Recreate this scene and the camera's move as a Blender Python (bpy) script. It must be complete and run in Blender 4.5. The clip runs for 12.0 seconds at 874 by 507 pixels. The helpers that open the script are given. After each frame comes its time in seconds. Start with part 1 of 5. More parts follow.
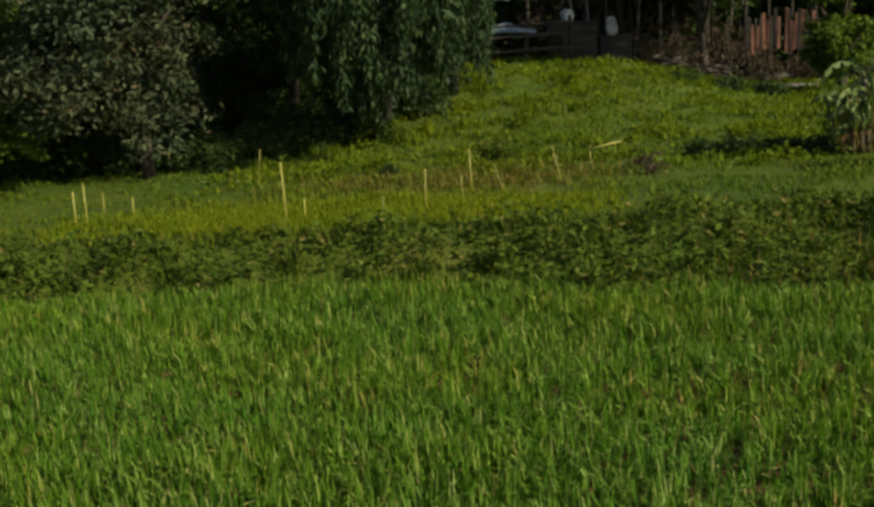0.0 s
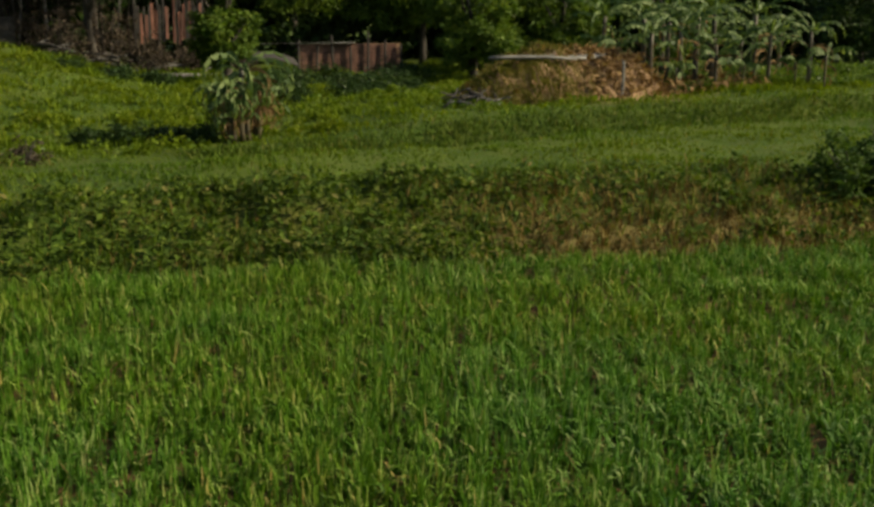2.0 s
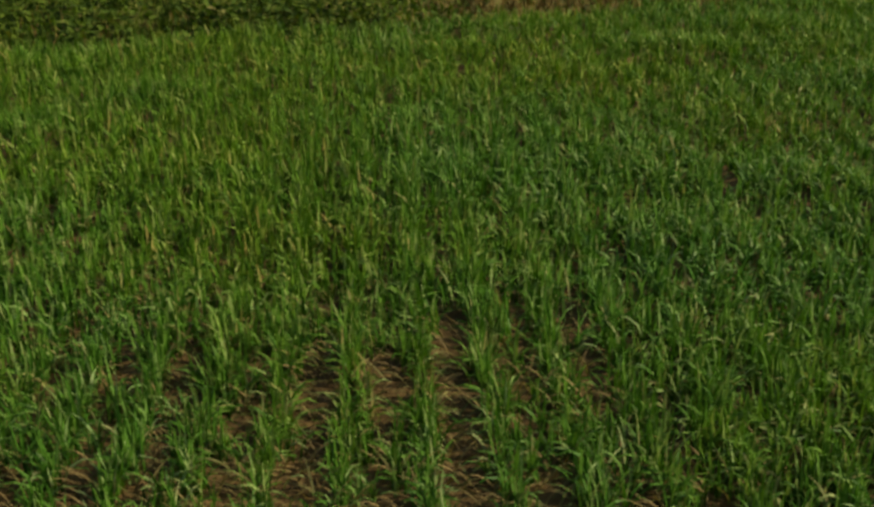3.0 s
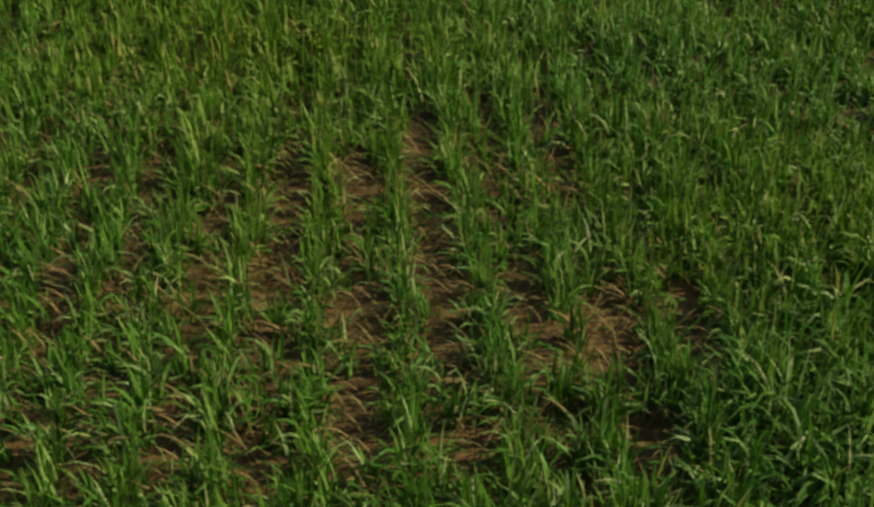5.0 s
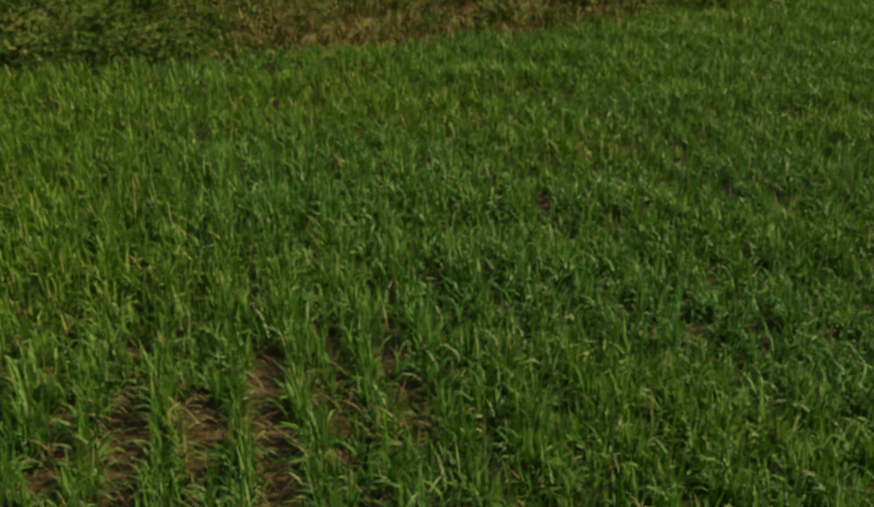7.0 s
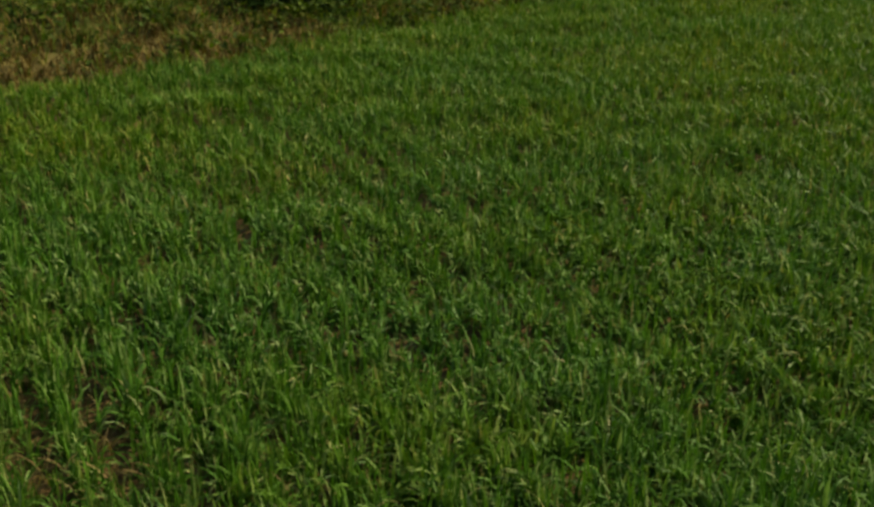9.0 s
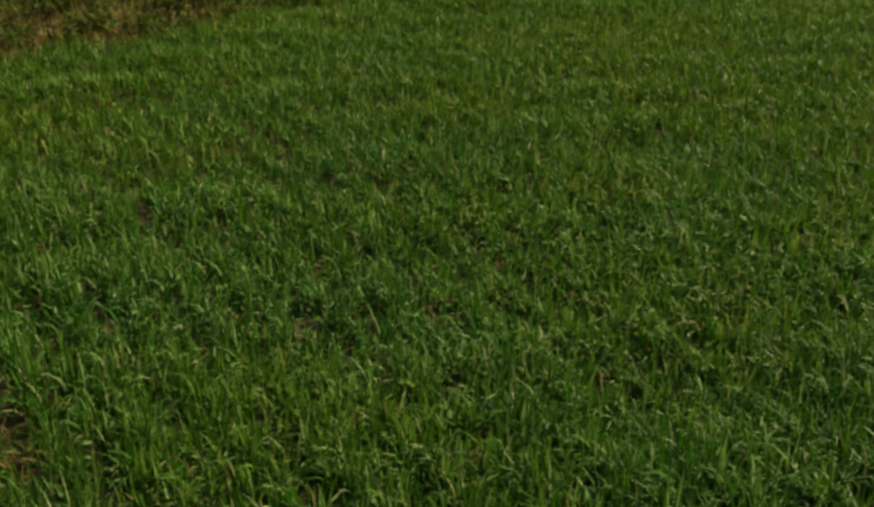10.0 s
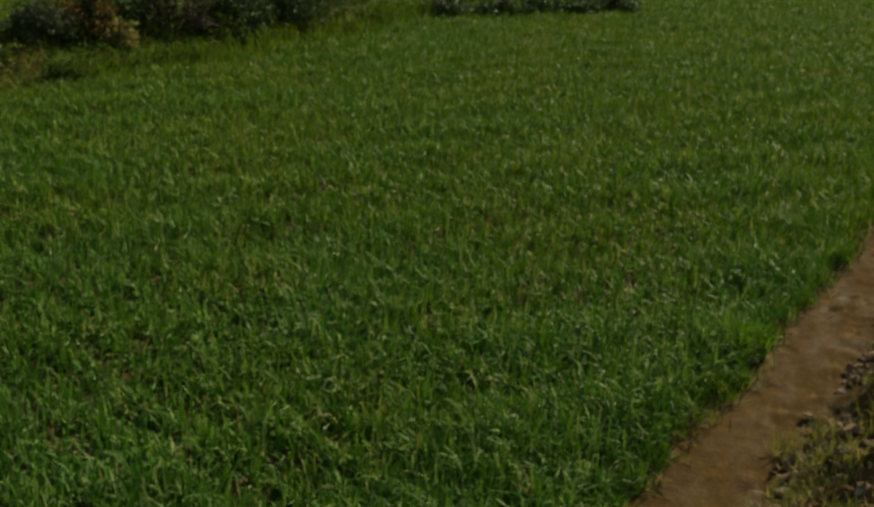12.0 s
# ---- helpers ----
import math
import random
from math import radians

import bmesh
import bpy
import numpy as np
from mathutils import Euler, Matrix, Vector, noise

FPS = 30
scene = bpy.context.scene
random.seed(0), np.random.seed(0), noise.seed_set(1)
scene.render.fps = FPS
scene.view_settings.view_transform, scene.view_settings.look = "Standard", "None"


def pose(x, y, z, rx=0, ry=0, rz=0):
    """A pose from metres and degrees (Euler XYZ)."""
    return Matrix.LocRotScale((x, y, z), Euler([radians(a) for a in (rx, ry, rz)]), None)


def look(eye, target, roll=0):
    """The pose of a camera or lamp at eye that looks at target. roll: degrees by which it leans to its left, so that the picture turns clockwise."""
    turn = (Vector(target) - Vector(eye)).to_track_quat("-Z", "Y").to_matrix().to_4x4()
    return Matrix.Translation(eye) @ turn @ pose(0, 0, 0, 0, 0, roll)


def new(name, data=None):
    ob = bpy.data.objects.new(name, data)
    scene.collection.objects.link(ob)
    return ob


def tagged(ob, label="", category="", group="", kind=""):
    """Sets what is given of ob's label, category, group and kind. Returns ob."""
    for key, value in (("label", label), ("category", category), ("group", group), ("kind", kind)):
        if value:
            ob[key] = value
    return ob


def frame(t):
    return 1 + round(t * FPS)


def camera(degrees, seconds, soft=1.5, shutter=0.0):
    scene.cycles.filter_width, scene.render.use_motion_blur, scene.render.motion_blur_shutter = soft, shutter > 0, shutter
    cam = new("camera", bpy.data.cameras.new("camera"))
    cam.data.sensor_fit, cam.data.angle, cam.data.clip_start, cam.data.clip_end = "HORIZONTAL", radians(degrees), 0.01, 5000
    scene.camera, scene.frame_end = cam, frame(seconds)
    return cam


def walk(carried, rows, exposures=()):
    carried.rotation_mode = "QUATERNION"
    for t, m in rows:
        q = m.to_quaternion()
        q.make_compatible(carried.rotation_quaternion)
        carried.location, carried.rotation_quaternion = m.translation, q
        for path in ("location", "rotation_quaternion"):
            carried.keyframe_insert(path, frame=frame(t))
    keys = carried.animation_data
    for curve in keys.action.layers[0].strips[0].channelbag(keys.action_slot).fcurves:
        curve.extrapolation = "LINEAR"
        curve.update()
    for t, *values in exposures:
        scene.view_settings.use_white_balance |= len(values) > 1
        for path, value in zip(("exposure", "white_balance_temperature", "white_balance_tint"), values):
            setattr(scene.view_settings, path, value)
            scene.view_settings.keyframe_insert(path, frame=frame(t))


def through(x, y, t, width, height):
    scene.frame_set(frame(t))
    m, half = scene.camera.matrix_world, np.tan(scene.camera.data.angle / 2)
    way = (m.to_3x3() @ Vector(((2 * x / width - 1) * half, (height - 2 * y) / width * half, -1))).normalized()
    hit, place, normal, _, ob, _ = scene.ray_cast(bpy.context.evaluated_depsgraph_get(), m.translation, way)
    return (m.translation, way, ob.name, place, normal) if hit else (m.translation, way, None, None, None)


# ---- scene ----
cam = camera(41.0, 12.0, soft=3.1)
PATH = [
    (0, (0.145, 0.666, 3.457), (0.114, 2.618, 3.021), -3.5),
    (0.5, (0.243, 0.679, 3.465), (0.478, 2.617, 3.028), -2.6),
    (1, (0.358, 0.688, 3.45), (0.911, 2.557, 2.999), -1.3),
    (1.5, (0.433, 0.631, 3.454), (1.199, 2.414, 2.971), -0.1),
    (2, (0.489, 0.602, 3.452), (1.401, 2.315, 2.971), 0.4),
    (2.5, (0.431, 0.465, 3.452), (1.426, 2.09, 2.845), 0.1),
    (3, (0.328, 0.311, 3.422), (1.278, 1.855, 2.577), -0.4),
    (3.5, (0.267, 0.189, 3.381), (1.144, 1.631, 2.307), -1.1),
    (3.7, (0.261, 0.172, 3.377), (1.128, 1.579, 2.25), -0.9),
    (5.3, (0.252, 0.182, 3.339), (1.177, 1.581, 2.248), -0.2),
    (5.5, (0.263, 0.196, 3.353), (1.203, 1.615, 2.303), -0.4),
    (6, (0.345, 0.249, 3.375), (1.349, 1.727, 2.476), -0.2),
    (6.5, (0.42, 0.316, 3.372), (1.512, 1.801, 2.598), 0.5),
    (7, (0.478, 0.298, 3.351), (1.669, 1.698, 2.565), 0.5),
    (7.5, (0.521, 0.254, 3.359), (1.805, 1.574, 2.578), 0.1),
    (9.5, (0.631, 0.144, 3.381), (2.185, 1.148, 2.623), 0.9),
    (10, (0.643, 0.104, 3.361), (2.226, 1.047, 2.584), 1.1),
    (10.5, (0.669, 0.063, 3.354), (2.315, 0.9, 2.587), 1.4),
    (11, (0.742, 0.009, 3.358), (2.472, 0.736, 2.666), 1.0),
    (11.5, (0.788, -0.006, 3.369), (2.59, 0.562, 2.715), 1.6),
    (12, (0.842, -0.036, 3.372), (2.694, 0.398, 2.754), 2.0),
]
walk(cam, [(t, look(eye, target, roll)) for t, eye, target, roll in PATH], [(0.0, 0.74, 7900, 2), (1.2, 0.88, 8000, 4), (3.0, 0.80, 7900, 2), (5.5, 0.89, 7850, 1), (7.5, 0.83, 8200, -3), (9.5, 0.76, 8350, -3), (11.0, 0.76, 8400, -3), (12.0, 0.52, 8450, -4)])

# ---- light ----
SUN = Vector((0.74, -0.43, 0.60)).normalized()
world = bpy.data.worlds.new("sky")
scene.world = world
world.use_nodes = True
wt = world.node_tree
sky = wt.nodes.new("ShaderNodeTexSky")
sky.sky_type, sky.sun_disc = "NISHITA", False
sky.sun_elevation, sky.sun_rotation = math.asin(SUN.z), math.atan2(SUN.x, SUN.y)
wt.links.new(sky.outputs[0], wt.nodes["Background"].inputs[0])
wt.nodes["Background"].inputs[1].default_value = 0.078
sun = new("sun", bpy.data.lights.new("sun", "SUN"))
sun.data.energy, sun.data.angle, sun.data.color = 3.4, radians(0.6), (1.0, 0.93, 0.80)
sun.matrix_world = look((20, 5, 30), Vector((20, 5, 30)) - SUN)

# ---- materials ----


def material(name, rough=0.7):
    m = bpy.data.materials.new(name)
    m.use_nodes = True
    b = m.node_tree.nodes["Principled BSDF"]
    b.inputs["Roughness"].default_value = rough
    return m, m.node_tree, b


def node(nt, kind, **sets):
    n = nt.nodes.new(kind)
    for k, v in sets.items():
        n.inputs[k].default_value = v
    return n


def mix(nt, fac, a, b, blend="MIX"):
    n = nt.nodes.new("ShaderNodeMix")
    n.data_type, n.blend_type = "RGBA", blend
    for socket, value in ((n.inputs[0], fac), (n.inputs[6], a), (n.inputs[7], b)):
        if isinstance(value, bpy.types.NodeSocket):
            nt.links.new(value, socket)
        else:
            socket.default_value = value if isinstance(value, (int, float)) else (*value, 1)
    return n.outputs[2]


def ramp(nt, fac, stops):
    n = nt.nodes.new("ShaderNodeValToRGB")
    e = n.color_ramp.elements
    while len(e) < len(stops):
        e.new(0.5)
    for el, (p, c) in zip(e, stops):
        el.position, el.color = p, (*c, 1)
    nt.links.new(fac, n.inputs[0])
    return n.outputs[0]


def coords(nt, scale=(1, 1, 1)):
    g = nt.nodes.new("ShaderNodeNewGeometry")
    m = nt.nodes.new("ShaderNodeMapping")
    m.inputs["Scale"].default_value = scale
    nt.links.new(g.outputs["Position"], m.inputs[0])
    return m.outputs[0]


def noise_fac(nt, scale, detail=3.0, where=None, rough=0.55):
    n = node(nt, "ShaderNodeTexNoise", Scale=scale, Detail=detail, Roughness=rough)
    nt.links.new(where if where is not None else coords(nt), n.inputs[0])
    return n.outputs["Fac"]


def bump(nt, b, height, strength, distance):
    n = node(nt, "ShaderNodeBump", Strength=strength, Distance=distance)
    nt.links.new(height, n.inputs["Height"])
    nt.links.new(n.outputs[0], b.inputs["Normal"])


def leaf_material(name, stops, through=0.35, rough=0.45, patch=0.35, tint=(1.3, 1.15, 0.5), patch_scale=0.7, glow=(1.2, 1.25, 0.55), gloss=0.12, far_tint=0.0):
    """Foliage: each leaf its own shade, larger patches of yellower growth, light let through the blade."""
    m, nt, b = material(name, rough)
    geo = nt.nodes.new("ShaderNodeNewGeometry")
    base = ramp(nt, geo.outputs["Random Per Island"], stops)
    large = ramp(nt, noise_fac(nt, patch_scale, 3.0), [(0.38, (0, 0, 0)), (0.68, (patch, patch, patch))])
    col = mix(nt, large, base, mix(nt, 1.0, base, tint, "MULTIPLY"))
    if far_tint:
        # the leaf colour is tinted yellower towards the field's far sides
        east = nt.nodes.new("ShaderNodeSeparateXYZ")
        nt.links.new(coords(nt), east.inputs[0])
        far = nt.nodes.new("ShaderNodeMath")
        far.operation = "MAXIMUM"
        for k, (lo, hi, most) in enumerate([(6.0, 15.0, far_tint), (5.5, 9.5, far_tint * 0.8)]):
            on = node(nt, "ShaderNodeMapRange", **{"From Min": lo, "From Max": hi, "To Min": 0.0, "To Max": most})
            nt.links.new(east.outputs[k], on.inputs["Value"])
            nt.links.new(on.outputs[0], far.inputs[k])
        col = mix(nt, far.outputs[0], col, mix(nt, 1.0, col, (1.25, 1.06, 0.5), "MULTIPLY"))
    fine = ramp(nt, noise_fac(nt, 45.0, 2.0), [(0.3, (0.78, 0.78, 0.78)), (0.7, (1.15, 1.15, 1.15))])
    col = mix(nt, 1.0, col, fine, "MULTIPLY")
    nt.links.new(col, b.inputs["Base Color"])
    b.inputs["Specular IOR Level"].default_value = gloss
    t = nt.nodes.new("ShaderNodeBsdfTranslucent")
    nt.links.new(mix(nt, 1.0, col, glow, "MULTIPLY"), t.inputs[0])
    ms = nt.nodes.new("ShaderNodeMixShader")
    ms.inputs[0].default_value = through
    nt.links.new(b.outputs[0], ms.inputs[1])
    nt.links.new(t.outputs[0], ms.inputs[2])
    nt.links.new(ms.outputs[0], nt.nodes["Material Output"].inputs[0])
    return m


def plain_material(name, dark, light, scale=6.0, rough=0.8, stretch=(1, 1, 1), relief=0.4, metal=0.0):
    m, nt, b = material(name, rough)
    where = coords(nt, stretch)
    f = noise_fac(nt, scale, 5.0, where)
    g = noise_fac(nt, scale * 7, 3.0, where)
    info = nt.nodes.new("ShaderNodeObjectInfo")
    col = mix(nt, ramp(nt, f, [(0.3, (0, 0, 0)), (0.7, (1, 1, 1))]), dark, light)
    col = mix(nt, 1.0, col, ramp(nt, g, [(0.3, (0.75, 0.75, 0.75)), (0.7, (1.15, 1.15, 1.15))]), "MULTIPLY")
    col = mix(nt, 1.0, col, ramp(nt, info.outputs["Random"], [(0.0, (0.75, 0.75, 0.75)), (1.0, (1.2, 1.2, 1.2))]), "MULTIPLY")
    nt.links.new(col, b.inputs["Base Color"])
    b.inputs["Metallic"].default_value = metal
    bump(nt, b, g, relief, 0.02)
    return m


CROP = leaf_material("crop_leaf", [(0.0, (0.026, 0.078, 0.010)), (0.35, (0.050, 0.142, 0.017)), (0.70, (0.086, 0.188, 0.029)), (0.84, (0.145, 0.25, 0.073)), (0.96, (0.21, 0.30, 0.120)), (1.0, (0.26, 0.24, 0.11))], 0.25, 0.50, 0.55, (1.45, 1.05, 0.5), 0.45, (1.1, 1.15, 0.6), 0.10, far_tint=0.55)
CROP_DRY = leaf_material("withered_crop_leaf", [(0.0, (0.16, 0.11, 0.045)), (0.5, (0.24, 0.17, 0.07)), (1.0, (0.10, 0.11, 0.035))], 0.25, 0.65, 0.4, (0.8, 0.75, 0.7))
GRASS = leaf_material("short_grass", [(0.0, (0.056, 0.105, 0.011)), (0.5, (0.072, 0.130, 0.013)), (0.92, (0.095, 0.150, 0.018)), (1.0, (0.15, 0.145, 0.04))], 0.35, 0.7, 0.7, (1.5, 1.1, 0.5), 0.35)
HILL_GRASS = leaf_material("hill_grass", [(0.0, (0.075, 0.122, 0.009)), (0.5, (0.104, 0.158, 0.011)), (0.95, (0.135, 0.185, 0.014)), (1.0, (0.16, 0.17, 0.03))], 0.35, 0.7, 0.6, (1.4, 1.1, 0.5), 0.4)
WEED = leaf_material("weed_leaf", [(0.0, (0.027, 0.051, 0.009)), (0.5, (0.056, 0.099, 0.013)), (0.85, (0.096, 0.148, 0.020)), (1.0, (0.16, 0.14, 0.05))], 0.3, 0.7, 0.3, (1.4, 1.05, 0.6), 0.9)
DRY = leaf_material("dry_weed", [(0.0, (0.070, 0.047, 0.013)), (0.5, (0.150, 0.103, 0.028)), (1.0, (0.26, 0.19, 0.06))], 0.2, 0.75, 0.3, (0.7, 0.6, 0.5), 1.5, (1.1, 1.0, 0.8))
TREE_GREY = leaf_material("tree_leaf_grey_green", [(0.0, (0.020, 0.036, 0.021)), (0.6, (0.052, 0.078, 0.044)), (0.95, (0.080, 0.105, 0.060)), (1.0, (0.10, 0.075, 0.045))], 0.2, 0.5, 0.4, (1.45, 0.9, 0.65), 0.8)
TREE_DARK = leaf_material("tree_leaf_dark", [(0.0, (0.014, 0.030, 0.010)), (0.6, (0.030, 0.060, 0.018)), (1.0, (0.060, 0.095, 0.025))], 0.25, 0.45, 0.4)
TREE_WEEP = leaf_material("tree_leaf_hanging", [(0.0, (0.012, 0.028, 0.012)), (0.6, (0.030, 0.058, 0.026)), (1.0, (0.060, 0.090, 0.036))], 0.2, 0.5, 0.4)
BRUSH = leaf_material("dry_brush", [(0.0, (0.024, 0.018, 0.014)), (0.6, (0.062, 0.047, 0.034)), (1.0, (0.17, 0.13, 0.10))], 0.15, 0.8, 0.3, (0.8, 0.7, 0.6))
TREE_MID = leaf_material("tree_leaf_mid", [(0.0, (0.024, 0.050, 0.011)), (0.6, (0.050, 0.094, 0.020)), (1.0, (0.085, 0.13, 0.032))], 0.3, 0.6, 0.4)
TREE_LIGHT = leaf_material("tree_leaf_light", [(0.0, (0.046, 0.085, 0.015)), (0.6, (0.084, 0.142, 0.024)), (1.0, (0.14, 0.19, 0.038))], 0.35, 0.45, 0.4)
BANANA = leaf_material("banana_leaf", [(0.0, (0.034, 0.065, 0.020)), (0.5, (0.080, 0.13, 0.040)), (1.0, (0.17, 0.22, 0.09))], 0.3, 0.55, 0.3, gloss=0.12)
BANANA_DEAD = leaf_material("dead_banana_leaf", [(0.0, (0.13, 0.075, 0.035)), (0.6, (0.22, 0.13, 0.06)), (1.0, (0.33, 0.22, 0.11))], 0.2, 0.8, 0.3, (0.8, 0.7, 0.6))
STEM = plain_material("banana_stem", (0.028, 0.022, 0.012), (0.10, 0.075, 0.035), 5, 0.6, (1, 1, 0.3))
BARK = plain_material("bark", (0.022, 0.017, 0.013), (0.065, 0.052, 0.040), 9, 0.9, (1, 1, 0.25), 0.8)
GREYWOOD = plain_material("weathered_wood", (0.06, 0.056, 0.05), (0.24, 0.225, 0.20), 8, 0.85, (0.3, 1, 1), 0.5)
DARKWOOD = plain_material("dark_wood", (0.014, 0.012, 0.010), (0.050, 0.042, 0.036), 7, 0.85, (0.3, 1, 1), 0.5)
REDWOOD = plain_material("red_painted_board", (0.07, 0.030, 0.020), (0.36, 0.15, 0.10), 3.5, 0.75, (1, 1, 0.25), 0.5)
BRICKRED = plain_material("red_brick", (0.06, 0.032, 0.024), (0.26, 0.12, 0.085), 4, 0.9, (1, 1, 1), 0.6)
BAMBOO = plain_material("bamboo_pole", (0.17, 0.16, 0.025), (0.38, 0.36, 0.08), 6, 0.5, (1, 1, 0.3), 0.3)
SACK = plain_material("white_woven_sack", (0.22, 0.22, 0.22), (0.52, 0.52, 0.51), 7, 0.75, (1, 1, 1), 0.5)
TARP = plain_material("grey_blue_tarpaulin", (0.05, 0.075, 0.11), (0.19, 0.25, 0.31), 2.5, 0.55, (1, 1, 1), 0.6)
STONE = plain_material("stone", (0.15, 0.105, 0.075), (0.42, 0.31, 0.23), 12, 0.9, (1, 1, 1), 0.8)
CLOD = plain_material("earth_clod", (0.12, 0.07, 0.034), (0.37, 0.225, 0.12), 14, 0.95, (1, 1, 1), 0.9)


def ground_material():
    """Bare brown soil, wet mud, dry earth and turf, chosen by the masks of the ground mesh."""
    m, nt, b = material("ground", 0.9)
    a = {}
    for key in ("soil", "mud", "dry"):
        n = nt.nodes.new("ShaderNodeAttribute")
        n.attribute_name = key
        a[key] = n.outputs["Fac"]
    big, mid, fine = noise_fac(nt, 0.45, 4), noise_fac(nt, 3.0, 5), noise_fac(nt, 22.0, 4)
    turf = mix(nt, ramp(nt, big, [(0.35, (0, 0, 0)), (0.65, (1, 1, 1))]), (0.037, 0.070, 0.008), (0.064, 0.092, 0.011))
    turf = mix(nt, ramp(nt, mid, [(0.45, (0, 0, 0)), (0.75, (0.4, 0.4, 0.4))]), turf, (0.10, 0.095, 0.028))
    soil = mix(nt, ramp(nt, mid, [(0.3, (0, 0, 0)), (0.7, (1, 1, 1))]), (0.068, 0.042, 0.016), (0.138, 0.085, 0.032))
    mud = mix(nt, ramp(nt, mid, [(0.35, (0, 0, 0)), (0.65, (1, 1, 1))]), (0.075, 0.042, 0.016), (0.125, 0.072, 0.028))
    dry = mix(nt, ramp(nt, mid, [(0.35, (0, 0, 0)), (0.65, (1, 1, 1))]), (0.13, 0.085, 0.035), (0.26, 0.19, 0.075))
    col = mix(nt, a["soil"], turf, soil)
    col = mix(nt, a["dry"], col, dry)
    col = mix(nt, a["mud"], col, mud)
    col = mix(nt, 1.0, col, ramp(nt, fine, [(0.3, (0.7, 0.7, 0.7)), (0.7, (1.2, 1.2, 1.2))]), "MULTIPLY")
    nt.links.new(col, b.inputs["Base Color"])
    r = nt.nodes.new("ShaderNodeMapRange")
    nt.links.new(a["mud"], r.inputs[0])
    r.inputs[3].default_value, r.inputs[4].default_value = 0.95, 0.8
    nt.links.new(r.outputs[0], b.inputs["Roughness"])
    add = nt.nodes.new("ShaderNodeMath")
    add.operation = "ADD"
    nt.links.new(mid, add.inputs[0])
    nt.links.new(fine, add.inputs[1])
    bump(nt, b, add.outputs[0], 0.5, 0.05)
    b.inputs["Specular IOR Level"].default_value = 0.15
    return m


GROUND = ground_material()


def mud_material():
    m, nt, b = material("mud", 0.8)
    big, mid, fine = noise_fac(nt, 1.6, 4), noise_fac(nt, 7.0, 5), noise_fac(nt, 40.0, 3)
    col = mix(nt, ramp(nt, mid, [(0.35, (0, 0, 0)), (0.65, (1, 1, 1))]), (0.050, 0.029, 0.010), (0.090, 0.053, 0.019))
    col = mix(nt, ramp(nt, big, [(0.5, (0, 0, 0)), (0.72, (0.6, 0.6, 0.6))]), col, (0.098, 0.063, 0.030))
    col = mix(nt, 1.0, col, ramp(nt, fine, [(0.3, (0.75, 0.75, 0.75)), (0.7, (1.15, 1.15, 1.15))]), "MULTIPLY")
    nt.links.new(col, b.inputs["Base Color"])
    where = coords(nt, (0.9, 2.6, 1))
    damp = ramp(nt, noise_fac(nt, 1.9, 4, where), [(0.42, (0.5, 0.5, 0.5)), (0.6, (0.95, 0.95, 0.95))])
    nt.links.new(damp, b.inputs["Roughness"])
    crust = ramp(nt, noise_fac(nt, 2.6, 5, where), [(0.60, (0, 0, 0)), (0.68, (0.5, 0.5, 0.5))])
    nt.links.new(mix(nt, crust, col, (0.17, 0.105, 0.052)), b.inputs["Base Color"])
    b.inputs["Specular IOR Level"].default_value = 0.02
    bump(nt, b, fine, 0.5, 0.012)
    return m


MUD = mud_material()
BRIGHT = leaf_material("young_grass", [(0.0, (0.10, 0.15, 0.009)), (0.6, (0.15, 0.20, 0.011)), (1.0, (0.20, 0.225, 0.02))], 0.4, 0.6, 0.5, (1.2, 1.0, 0.6), 0.5)

SHOOT = leaf_material("fresh_shoots", [(0.0, (0.065, 0.15, 0.015)), (0.6, (0.105, 0.215, 0.025)), (1.0, (0.15, 0.26, 0.05))], 0.35, 0.5, 0.3)

PALE_GRASS = leaf_material("pale_grass", [(0.0, (0.10, 0.12, 0.025)), (0.5, (0.20, 0.19, 0.06)), (1.0, (0.32, 0.26, 0.12))], 0.3, 0.6, 0.3)

STRAW = leaf_material("yellowing_grass", [(0.0, (0.075, 0.085, 0.014)), (0.6, (0.13, 0.12, 0.026)), (1.0, (0.22, 0.17, 0.06))], 0.3, 0.7, 0.3)

# ---- shape helpers ----
RNG = np.random.default_rng(7)


def array_mesh(name, verts, faces, mat, smooth=False):
    """A mesh from an array of places and an array of quads or triangles."""
    verts, faces = np.asarray(verts, np.float32), np.asarray(faces, np.int32)
    me = bpy.data.meshes.new(name)
    k = faces.shape[1]
    me.vertices.add(len(verts))
    me.vertices.foreach_set("co", verts.ravel())
    me.loops.add(faces.size)
    me.loops.foreach_set("vertex_index", faces.ravel())
    me.polygons.add(len(faces))
    me.polygons.foreach_set("loop_start", np.arange(0, faces.size, k, dtype=np.int32))
    me.polygons.foreach_set("use_smooth", np.full(len(faces), smooth))
    me.update(calc_edges=True)
    me.materials.append(mat)
    return me


